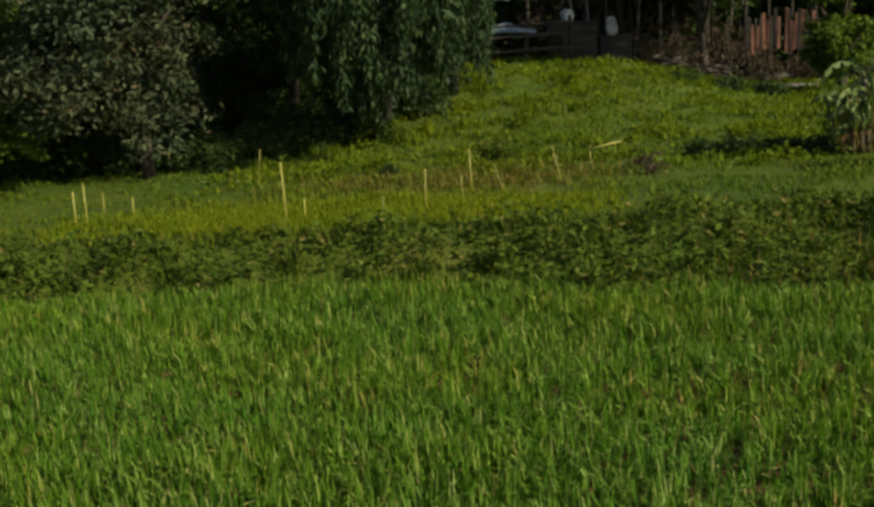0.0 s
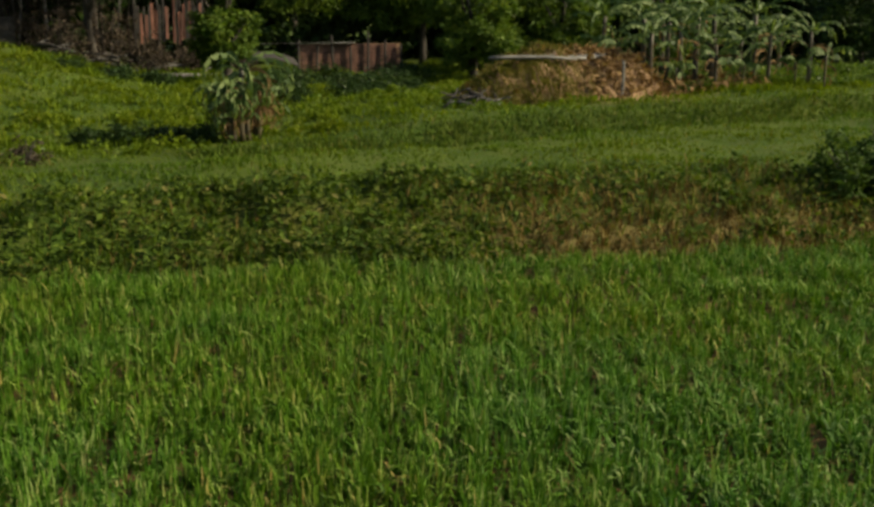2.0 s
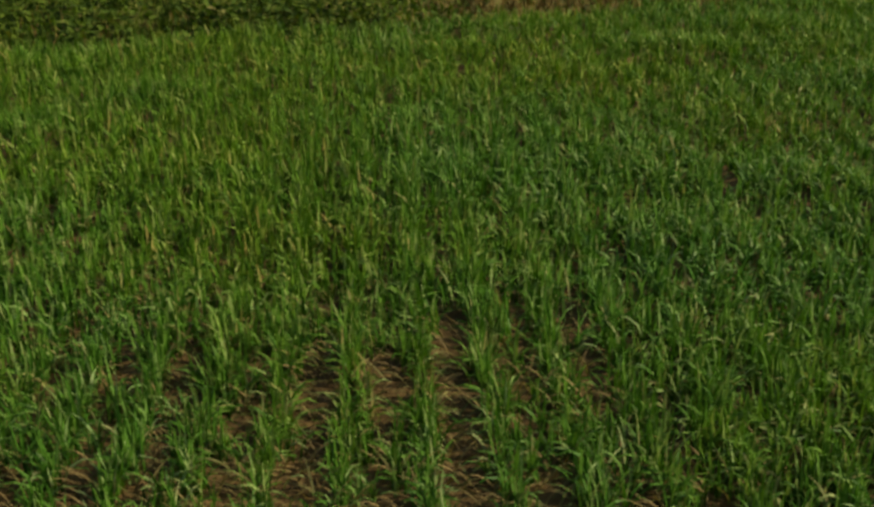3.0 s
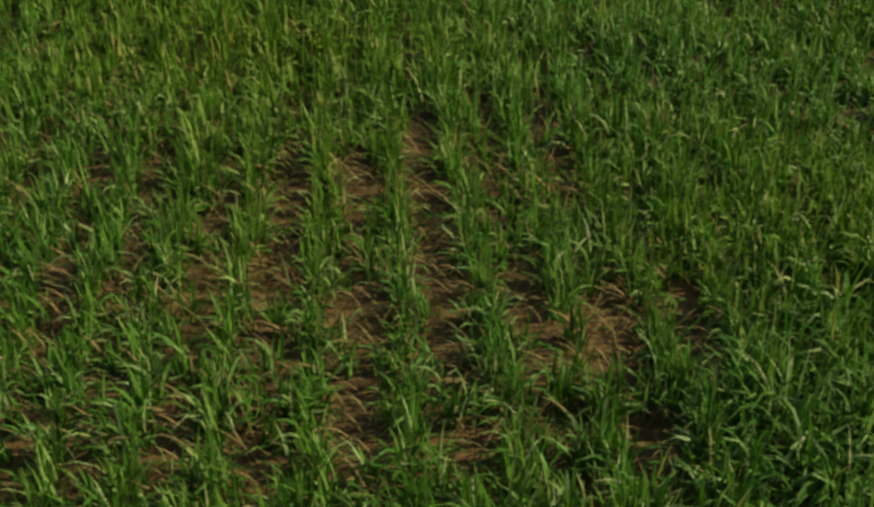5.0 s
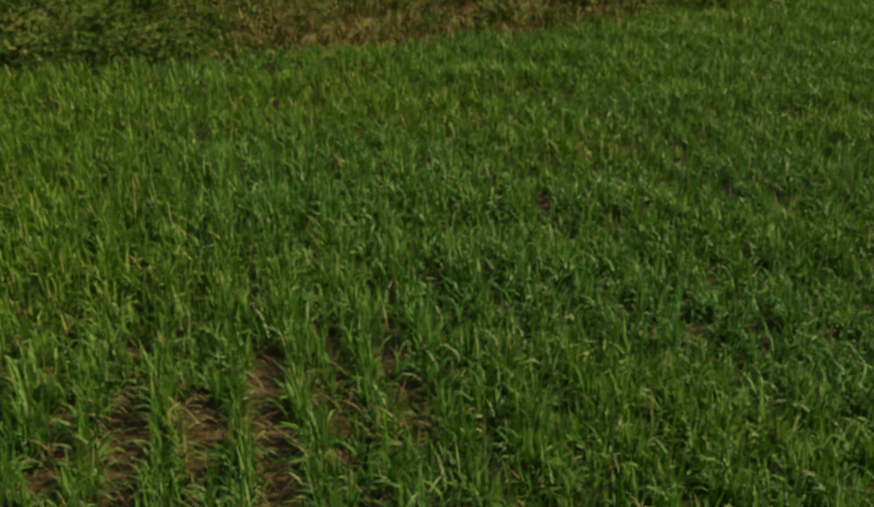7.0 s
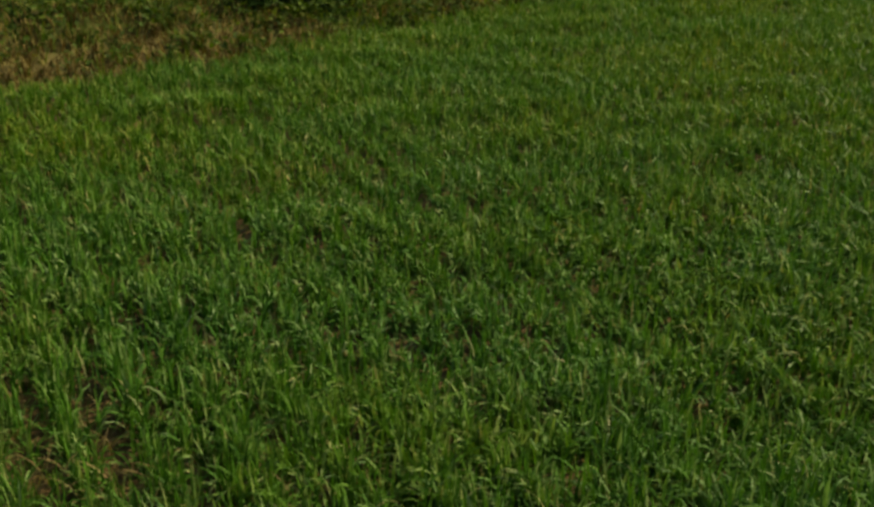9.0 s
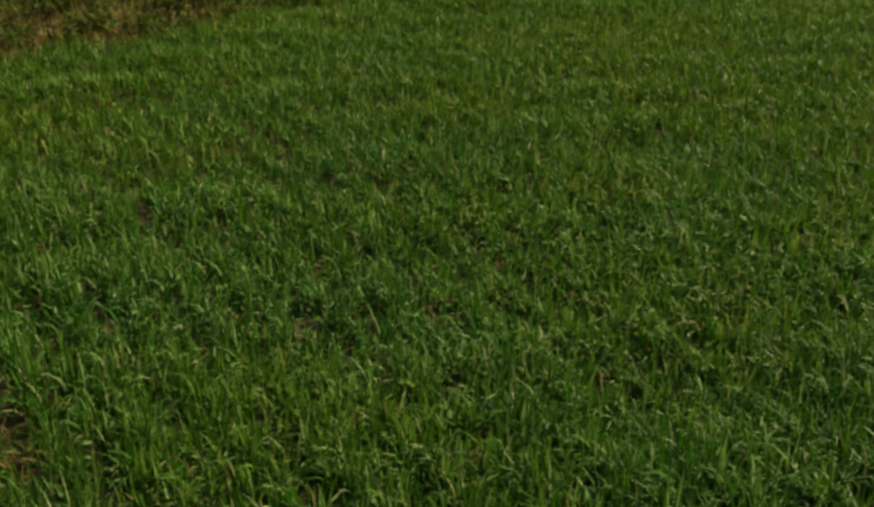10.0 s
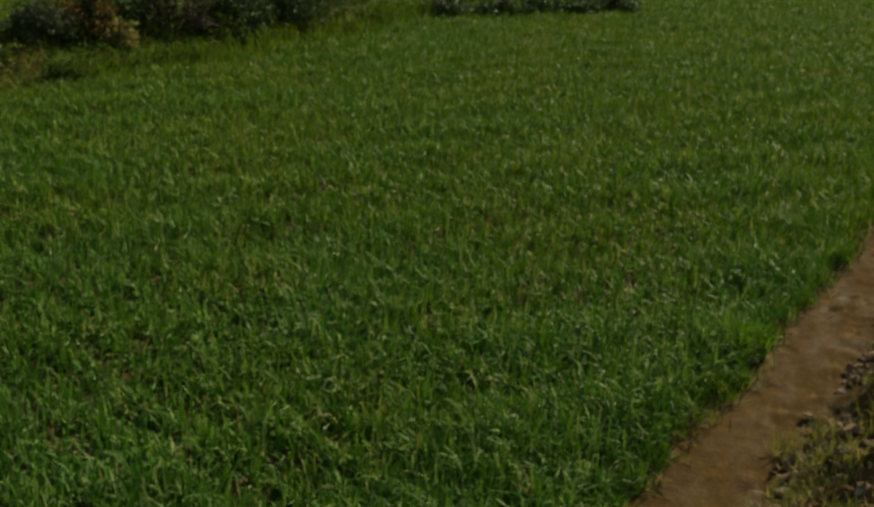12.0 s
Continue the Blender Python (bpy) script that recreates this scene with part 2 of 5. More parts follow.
def part(name, bm, mat, parent=None, label="", smooth=False):
    """Links a bmesh, or a ready mesh, as one object under a thing."""
    if isinstance(bm, bmesh.types.BMesh):
        me = bpy.data.meshes.new(name)
        bm.to_mesh(me)
        bm.free()
        me.materials.append(mat)
        for p in me.polygons:
            p.use_smooth = smooth
    else:
        me = bm
    ob = new(name, me)
    ob.parent = parent
    if label:
        tagged(ob, label)
    return ob


def empty(name, where, turn=0.0):
    ob = new(name)
    ob.empty_display_size = 0.2
    ob.matrix_world = Matrix.Translation(where) @ pose(0, 0, 0, 0, 0, turn)
    return ob


def ss(v, a, b):
    t = np.clip((np.asarray(v, float) - a) / (b - a), 0, 1)
    return t * t * (3 - 2 * t)


class Waves:
    """Smooth uneven field over the plan, about -1 to 1."""

    def __init__(self, seed, size, n=14):
        r = np.random.default_rng(seed)
        ang = r.uniform(0, 2 * np.pi, n)
        k = 2 * np.pi / size * r.uniform(0.5, 1.9, n)
        self.kx, self.ky, self.ph, self.n = k * np.cos(ang), k * np.sin(ang), r.uniform(0, 6.28, n), n

    def __call__(self, x, y):
        x, y = np.asarray(x, float), np.asarray(y, float)
        return np.sin(x[..., None] * self.kx + y[..., None] * self.ky + self.ph).sum(-1) / math.sqrt(self.n / 1.2)


W_BIG, W_MID, W_SMALL, W_TINY = Waves(1, 6.0), Waves(2, 1.8), Waves(3, 0.6), Waves(4, 0.22)

# ---- the lie of the land ----
EDGE_X = [-40, -8, -5, -2.5, 0, 2.4, 4.5, 8, 10.8, 13.5, 16, 18, 20.3, 24, 28, 34, 40, 60]
EDGE_Y = [12.9, 13.9, 14.3, 14.3, 13.85, 13.15, 12.7, 11.65, 10.75, 10.3, 9.95, 9.5, 8.7, 7.8, 6.9, 5.6, 4.2, 0]


def beyond(x, y):
    """How far a place lies past the far edge of the crop, in metres."""
    return np.asarray(y, float) - np.interp(x, EDGE_X, EDGE_Y) + 0.12 * W_MID(x, y)


def bank_width(x):
    return np.interp(x, [-10, 0, 3, 8, 13, 16, 30], [1.2, 1.5, 2.3, 3.2, 3.0, 2.4, 2.0])


def towards(x, y):
    """How far a place lies on the near side of the crop's lower edge."""
    return -((np.asarray(x, float) - 6.8) * 0.296 + (np.asarray(y, float) - 0.1) * 0.955) + 0.025 * W_SMALL(x, y)


def height(x, y):
    x, y = np.asarray(x, float), np.asarray(y, float)
    d, e = beyond(x, y), towards(x, y)
    q = d / bank_width(x)
    z = 0.5 * ss(q, 0.08, 1.0) + 0.04 * np.exp(-((q - 0.9) / 0.3) ** 2)
    z = z + 0.30 * ss(y + 0.03 * (x - 12) + 0.03 * W_MID(x, y), 18.0, 18.5) * ss(x, 7.6, 10.5)
    z = z + 0.2 * ss(y, 20, 30) * (1 - ss(x, 6, 11)) - 0.36 * ss(y, 21.5, 28) * ss(x, 8, 12)
    hill = ss(y, 20, 28.5) * ss(x, -3.5, 0.5) * (1 - ss(x, 3.0, 9))
    z = z + 0.70 * hill + 0.12 * np.abs(W_MID(x + 4, y)) * hill
    z = z + 0.6 * ss(y, 34, 60) + 4.0 * ss(y, 45, 160)
    z = z + (0.035 * W_BIG(x, y) + 0.022 * W_MID(x, y)) * ss(d, 0.5, 4)
    z = z + 0.30 * ss(e, 0.55, 1.35) + 1.45 * ss(e, 1.1, 2.3) + (0.05 * W_SMALL(x, y) + 0.025 * W_TINY(x, y)) * ss(e, 0.5, 0.9) * (1 - ss(e, 1.5, 2.2))
    z = z + (0.006 * W_MID(x, y) + 0.002 * W_SMALL(x, y)) * ss(e, -0.2, 0.1)
    z = z + 0.025 * W_MID(x, y) * (1 - ss(d, -0.3, 0.3)) * (1 - ss(e, -0.3, 0.0))
    return z


def on_ground(x, y, dz=0.0):
    return (x, y, float(height(x, y)) + dz)


def build_ground():
    def axis(lo, hi, step, far):
        mid = np.arange(lo, hi + 1e-6, step)
        out = [mid[-1] + step]
        while out[-1] < far:
            out.append(out[-1] * 1.0 + (out[-1] - mid[-1]) * 0.35 + step)
        inn = [mid[0] - (v - mid[-1]) for v in out]
        return np.concatenate([inn[::-1], mid, out])

    xs, ys = axis(-14, 46, 0.22, 900), axis(-4.0, 34, 0.22, 900)
    gx, gy = np.meshgrid(xs, ys)
    x, y = gx.ravel(), gy.ravel()
    along = (x - 6.8) * 0.955 - (y - 0.1) * 0.296
    e = towards(x, y)
    z = height(x, y) - 0.07 * ((e > -0.35) & (e < 1.5) & (along > -0.9) & (along < 8.3))
    n, m = len(xs), len(ys)
    i = (np.arange(m - 1)[:, None] * n + np.arange(n - 1)).ravel()
    me = array_mesh("ground", np.stack([x, y, z], 1), np.stack([i, i + 1, i + n + 1, i + n], 1), GROUND, True)
    d, e = beyond(x, y), towards(x, y)
    soil = (1 - ss(d, 0.0, 0.5)) * (1 - ss(e, 1.2, 2.0)) * (1 - ss(x, 44, 47))
    mud = ss(e, -0.40, -0.2) * (1 - ss(e, 0.85, 1.3))
    heap = np.exp(-(((x - 15.0) / 2.6) ** 2 + ((y - 20.4) / 1.3) ** 2))
    dry = np.clip(ss(heap, 0.25, 0.8) + 0.5 * np.exp(-(((x - 0.3) / 1.9) ** 2 + ((y - 19.1) / 0.8) ** 2)) + 0.75 * np.exp(-((d - 1.0) / 0.7) ** 2) * ss(x, 5.5, 9) * (1 - ss(x, 12.5, 15)) + 0.2 * ss(W_BIG(x, y), 0.5, 1.2) * (1 - ss(d, 2, 3)) * ss(d, 0.2, 1), 0, 1)
    for key, v in (("soil", soil), ("mud", mud), ("dry", dry)):
        me.attributes.new(key, "FLOAT", "POINT").data.foreach_set("value", v.astype(np.float32))
    tagged(new("ground", me), "terraced farmland of brown soil, muddy path and green turf", "ground", kind="structure")


build_ground()


def build_path():
    """The trodden muddy path at the foot of the near bank, with ruts, footprints and small cracks."""
    rng = np.random.default_rng(61)
    s, e = np.arange(-1.4, 8.8, 0.03), np.arange(-0.60, 1.75, 0.03)
    gs, ge = np.meshgrid(s, e)
    gs, ge = gs.ravel(), ge.ravel()
    x, y = 6.8 + gs * 0.955 - ge * 0.296, 0.1 - gs * 0.296 - ge * 0.955
    z = height(x, y) + 0.003
    rough = Waves(71, 0.35)(x, y) * 0.0018 + Waves(72, 0.11)(x, y) * 0.001
    ridge = 0.010 * np.sin(gs * 9 + 2.2 * np.sin(ge * 4) + 1.5 * W_SMALL(x, y)) * ss(ge, 0.22, 0.4) * (1 - ss(ge, 0.6, 0.9))
    z = z + rough * (0.5 + ss(ge, 0.3, 0.9)) + ridge
    lump = ss(ge, 0.48, 0.85)
    z = z + lump * (0.05 * np.abs(Waves(73, 0.5)(x, y)) + 0.03 * np.abs(Waves(74, 0.2)(x, y)))
    for k in range(26):
        c, d, t = rng.uniform(-0.3, 8), rng.uniform(0.05, 0.6), rng.normal(0, 0.6)
        a0, deep = rng.uniform(0.5, 1.05), rng.uniform(0.012, 0.04)
        u, w = (gs - c) * math.cos(t) + (ge - d) * math.sin(t), -(gs - c) * math.sin(t) + (ge - d) * math.cos(t)
        q = (u / (0.12 * a0)) ** 2 + (w / (0.045 * a0)) ** 2
        z = z - deep * np.exp(-q * q) + 0.006 * np.exp(-(q - 1.7) ** 2)
    z = np.where((ge < -0.47) | (ge > 1.65), z - 0.08, z)
    n, m = len(s), len(e)
    i = (np.arange(m - 1)[:, None] * n + np.arange(n - 1)).ravel()
    me = array_mesh("path", np.stack([x, y, z], 1), np.stack([i, i + n, i + n + 1, i + 1], 1), MUD, True)
    tagged(new("path", me), "muddy brown trodden path with footprints below the bank", "path", kind="structure")


build_path()


def blades(x, y, length, width, lean, bend, segs, heading=None, z=None, rng=RNG):
    """Curved grass blades: a strip each, from the root at (x, y) up and over."""
    n = len(x)
    az = rng.uniform(0, 2 * np.pi, n) if heading is None else heading
    z = height(x, y) if z is None else z
    p = np.stack([x, y, z], 1)
    side = np.stack([-np.sin(az), np.cos(az), np.zeros(n)], 1)
    twist = rng.uniform(-0.8, 0.8, n)
    verts = []
    step = length / segs
    for s in range(segs + 1):
        u = s / segs
        a = lean + bend * u ** 1.6
        w = width * (1 - u ** 2.2) * (0.7 + 0.6 * min(u * 3, 1)) * 0.5 + 0.0006
        out = np.stack([np.cos(az), np.sin(az), np.zeros(n)], 1)
        way = np.sin(a)[:, None] * out + np.cos(a)[:, None] * np.array([0, 0, 1.0])
        across = np.cos(twist)[:, None] * side + np.sin(twist)[:, None] * np.cross(way, side)
        verts += [p - across * w[:, None], p + across * w[:, None]]
        p = p + way * step[:, None]
    v = np.stack(verts, 1).reshape(-1, 3)
    k = 2 * (segs + 1)
    q = np.array([[2 * s, 2 * s + 1, 2 * s + 3, 2 * s + 2] for s in range(segs)])
    f = (np.arange(n)[:, None, None] * k + q).reshape(-1, 4)
    return v, f


def leaves(c, size, aspect=0.45, droop=0.0, rng=RNG, up=0.35):
    """Pointed leaves, folded along the rib, at the places c; turned at random, more or less facing up."""
    n = len(c)
    az, tip = rng.uniform(0, 2 * np.pi, n), rng.normal(-droop, 0.5, n)
    way = np.stack([np.cos(az) * np.cos(tip), np.sin(az) * np.cos(tip), np.sin(tip)], 1)
    nor = rng.normal(0, 1, (n, 3)) + np.array([0, 0, up * 3])
    side = np.cross(way, nor)
    side /= np.linalg.norm(side, axis=1)[:, None] + 1e-9
    nor = np.cross(side, way)
    L, Wd = size[:, None], (size * aspect * rng.uniform(0.7, 1.3, n))[:, None] * 0.5
    v = np.stack([c, c + way * L * 0.45 + side * Wd + nor * Wd * 0.35, c + way * L, c + way * L * 0.45 - side * Wd + nor * Wd * 0.35], 1).reshape(-1, 3)
    i = np.arange(n)[:, None] * 4
    f = np.concatenate([i + np.array([0, 1, 2]), i + np.array([0, 2, 3])], 0)
    return v, f


def joined(*pieces):
    vs, fs, k = [], [], 0
    for v, f in pieces:
        vs.append(v)
        fs.append(f + k)
        k += len(v)
    return np.concatenate(vs), np.concatenate(fs)


def tube(bm, a, b, r0, r1, sides=8, bow=None):
    """A tapered round bar from a to b, bowed sideways if bow is given."""
    a, b = Vector(a), Vector(b)
    way = (b - a).normalized()
    s = way.orthogonal().normalized()
    t = way.cross(s)
    rings = []
    steps = 1 if bow is None else 5
    for j in range(steps + 1):
        u = j / steps
        c = a.lerp(b, u) + (Vector(bow) * math.sin(math.pi * u) if bow is not None else Vector())
        r = r0 + (r1 - r0) * u
        rings.append([bm.verts.new(c + (s * math.cos(2 * math.pi * k / sides) + t * math.sin(2 * math.pi * k / sides)) * r) for k in range(sides)])
    for p, q in zip(rings, rings[1:]):
        for k in range(sides):
            bm.faces.new((p[k], p[(k + 1) % sides], q[(k + 1) % sides], q[k]))
    bm.faces.new(rings[0][::-1])
    bm.faces.new(rings[-1])


def box(bm, x0, x1, y0, y1, z0, z1, rough=0.0, rnd=random):
    vs = [bm.verts.new((x + rnd.uniform(-rough, rough), y + rnd.uniform(-rough, rough), z + rnd.uniform(-rough, rough))) for z in (z0, z1) for y in (y0, y1) for x in (x0, x1)]
    for f in ((0, 2, 3, 1), (4, 5, 7, 6), (0, 1, 5, 4), (2, 6, 7, 3), (0, 4, 6, 2), (1, 3, 7, 5)):
        bm.faces.new([vs[k] for k in f])


# ---- the crop ----
ALONG, ACROSS, ROW = np.array([0.490, 0.872]), np.array([0.872, -0.490]), 0.388
# bare strips of soil left open between the rows: place across the rows, from and to along them, half width
BARE = [(-0.325, 4.85, 6.45, 0.075), (0.06, 4.85, 6.25, 0.045), (0.47, 4.30, 6.70, 0.095), (0.88, 5.95, 6.60, 0.07), (0.87, 4.20, 5.05, 0.08), (1.25, 5.85, 6.60, 0.075), (1.20, 4.12, 4.65, 0.145), (1.60, 4.22, 4.82, 0.14),
        (-1.33, 4.75, 5.35, 0.09), (-1.04, 5.15, 6.40, 0.05), (-1.70, 4.75, 5.15, 0.09), (0.0, 3.72, 4.10, 0.09), (0.49, 3.60, 3.82, 0.11), (-0.76, 3.85, 4.12, 0.08), (-1.07, 3.65, 3.85, 0.10), (-0.40, 3.70, 3.86, 0.08), (-1.50, 4.00, 4.20, 0.07),
        (2.03, 5.70, 6.02, 0.06), (3.33, 4.70, 4.92, 0.11), (7.42, 5.30, 5.50, 0.12)]


def row_at(k):
    """Where row k runs, across the field; the rows stand closer on the one side."""
    k = np.asarray(k, float)
    return -0.134 + np.where(k >= -1, k * ROW, -ROW + (k + 1) * 0.345)


def bare_soil(x, y):
    """1 in the middle of a bare strip, 0 where the stand is closed."""
    s, c = x * ALONG[0] + y * ALONG[1], x * ACROSS[0] + y * ACROSS[1]
    out = np.zeros(len(x))
    for at, s0, s1, half in BARE:
        out = np.maximum(out, (1 - ss(np.abs(c - at) / half, 0.75, 1.15)) * ss(s, s0 - 0.05, s0 + 0.05) * (1 - ss(s, s1 - 0.05, s1 + 0.05)))
    return out


def thin_stand(x, y):
    """The patch of young plants where the rows still show."""
    s, c = x * ALONG[0] + y * ALONG[1], x * ACROSS[0] + y * ACROSS[1]
    w = ss(c, -2.3, -1.4) * (1 - ss(c, 1.2, 1.8)) * ss(s, 3.2, 3.9) * (1 - ss(s, 5.9, 7.1))
    return np.clip(w * (1 + 0.2 * W_MID(x, y)), 0, 1)


def build_crop():
    rng = np.random.default_rng(11)
    k, s = np.arange(-56, 120), np.arange(-40, 40, 0.085)
    kk, sgrid = np.meshgrid(k, s)
    kk, sgrid = kk.ravel(), sgrid.ravel() + rng.uniform(-0.04, 0.04, kk.size)
    off = row_at(kk) + rng.normal(0, 0.022, kk.size) + 0.02 * np.sin(sgrid * 1.3 + kk)
    x, y = (sgrid[:, None] * ALONG + off[:, None] * ACROSS).T
    inside = lambda x, y: (beyond(x, y) < 0.15) & (towards(x, y) < -0.24) & (x > -9) & (x < 46) & (y > -12)
    keep = inside(x, y)
    x, y = x[keep], y[keep]
    # between the rows the stand has closed, but for the thin patch
    fx, fy = [a.ravel() for a in np.meshgrid(np.arange(-9, 46, 0.143), np.arange(-10, 14.4, 0.143))]
    fx, fy = fx + rng.uniform(-0.07, 0.07, fx.size), fy + rng.uniform(-0.07, 0.07, fx.size)
    ok = inside(fx, fy) & (0.42 * thin_stand(fx, fy) < rng.uniform(0, 1, fx.size))
    x, y = np.concatenate([x, fx[ok]]), np.concatenate([y, fy[ok]])
    r, thin = np.hypot(x - 0.4, y - 0.3), thin_stand(x, y)
    drop = rng.uniform(0, 1, len(x)) < np.maximum(bare_soil(x, y), 0.15 * ss(r, 14, 20) + 0.4 * ss(r, 20, 36) + 0.6 * ss(-x - 0.45 * y, 1.2, 2.2) + 0.5 * (r < 2.4))
    x, y, r, thin = x[~drop], y[~drop], r[~drop], thin[~drop]
    grow = (1 - 0.10 * thin) * (1 + 0.10 * W_MID(x + 3, y)) * (1 + 0.08 * W_BIG(x, y + 5))

    def sown(sel, count, segs, wide, long=1.0):
        idx = np.repeat(np.nonzero(sel)[0], count)
        n = len(idx)
        spread = 0.034 * (1 - 0.25 * thin[idx])
        bx, by = x[idx] + rng.normal(0, spread, n), y[idx] + rng.normal(0, spread, n)
        # further on, and where the stand is lush, more of the leaves arch over
        sa, ca = x[idx] * ALONG[0] + y[idx] * ALONG[1], x[idx] * ACROSS[0] + y[idx] * ACROSS[1]
        lush = np.maximum(ss(ca, 1.2, 1.8) * (1 - ss(sa, 3.9, 4.4)), 0.8 * ss(x[idx], 5.0, 6.5) * ss(towards(x[idx], y[idx]), -1.6, -0.8))
        older = np.maximum(ss(x[idx], 3.5, 7.0), lush)
        upright = rng.uniform(0, 1, n) < 0.50 - 0.26 * older
        length = rng.uniform(0.14, 0.33, n) * grow[idx] * long * (1 - 0.08 * older) * (1 + 0.3 * lush)
        lean = np.where(upright, np.abs(rng.normal(0.05, 0.10, n)), np.abs(rng.normal(0.26, 0.15, n)))
        bend = np.where(upright, rng.uniform(0.05, 0.7, n), rng.uniform(1.4, 3.4, n))
        # leaves hang over the gaps between the rows
        base = math.atan2(ACROSS[1], ACROSS[0]) + np.pi * rng.integers(0, 2, n)
        heading = np.where(upright, rng.uniform(0, 2 * np.pi, n), base + rng.normal(0, 0.8, n) * (1 + 2 * older))
        width = wide * rng.uniform(0.7, 1.35, n)
        return blades(bx, by, length, width, lean, bend, segs, heading, rng=rng)

    close = (r < 6.2) | ((r < 9.0) & (towards(x, y) > -1.6))
    young, near, mid, far = close & (thin > 0.3), close & (thin <= 0.3), ~close & (r < 9.5), r >= 9.5
    v, f = joined(sown(young, 17, 4, 0.0115), sown(near, 19, 4, 0.0125), sown(mid, 13, 3, 0.0138, 0.92), sown(far, 11, 2, 0.0135, 0.85))
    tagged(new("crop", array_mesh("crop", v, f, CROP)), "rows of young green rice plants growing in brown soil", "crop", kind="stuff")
    # withered lower leaves lying across the gaps
    n = 5200
    bx, by = rng.normal(2.5, 1.6, n), rng.normal(4.3, 1.4, n)
    ok = (towards(bx, by) < -0.05) & (beyond(bx, by) < 0)
    bx, by = bx[ok], by[ok]
    n = len(bx)
    base = math.atan2(ACROSS[1], ACROSS[0]) + np.pi * rng.integers(0, 2, n)
    v, f = blades(bx, by, rng.uniform(0.12, 0.27, n), rng.uniform(0.005, 0.010, n), rng.uniform(0.3, 1.0, n), rng.uniform(0.6, 1.6, n), 4, base + rng.normal(0, 0.5, n), rng=rng)
    tagged(new("withered_leaves", array_mesh("withered_leaves", v, f, CROP_DRY)), "withered tan lower leaves lying between the crop rows", "withered leaves", kind="stuff")


build_crop()

# ---- weeds and turf of the terraces ----


def scatter(n, x0, x1, y0, y1, rng, keep):
    x, y = rng.uniform(x0, x1, n), rng.uniform(y0, y1, n)
    k = keep(x, y, rng.uniform(0, 1, n))
    return x[k], y[k]


def browned(x, y):
    """How dry the growth on the first bank is, 0 to 1."""
    d = beyond(x, y)
    a = np.exp(-((d - 1.1) / 1.5) ** 2) * (ss(x, 6.5, 9) * (1 - ss(x, 12.3, 13.5)) * 0.9 + ss(x, 14.6, 15.8) * (1 - ss(x, 17.4, 18.4)) * 0.75 + ss(x, 17, 19) * (1 - ss(x, 25, 28)) * 0.3)
    a = a + (0.12 + 0.25 * ss(x, 4, 8)) * ss(W_BIG(x + 2, y), 0.3, 1.0) * np.exp(-((d - 1.2) / 1.2) ** 2)
    return np.clip(a + 0.25 * W_MID(x, y) * (a > 0.15), 0, 1)


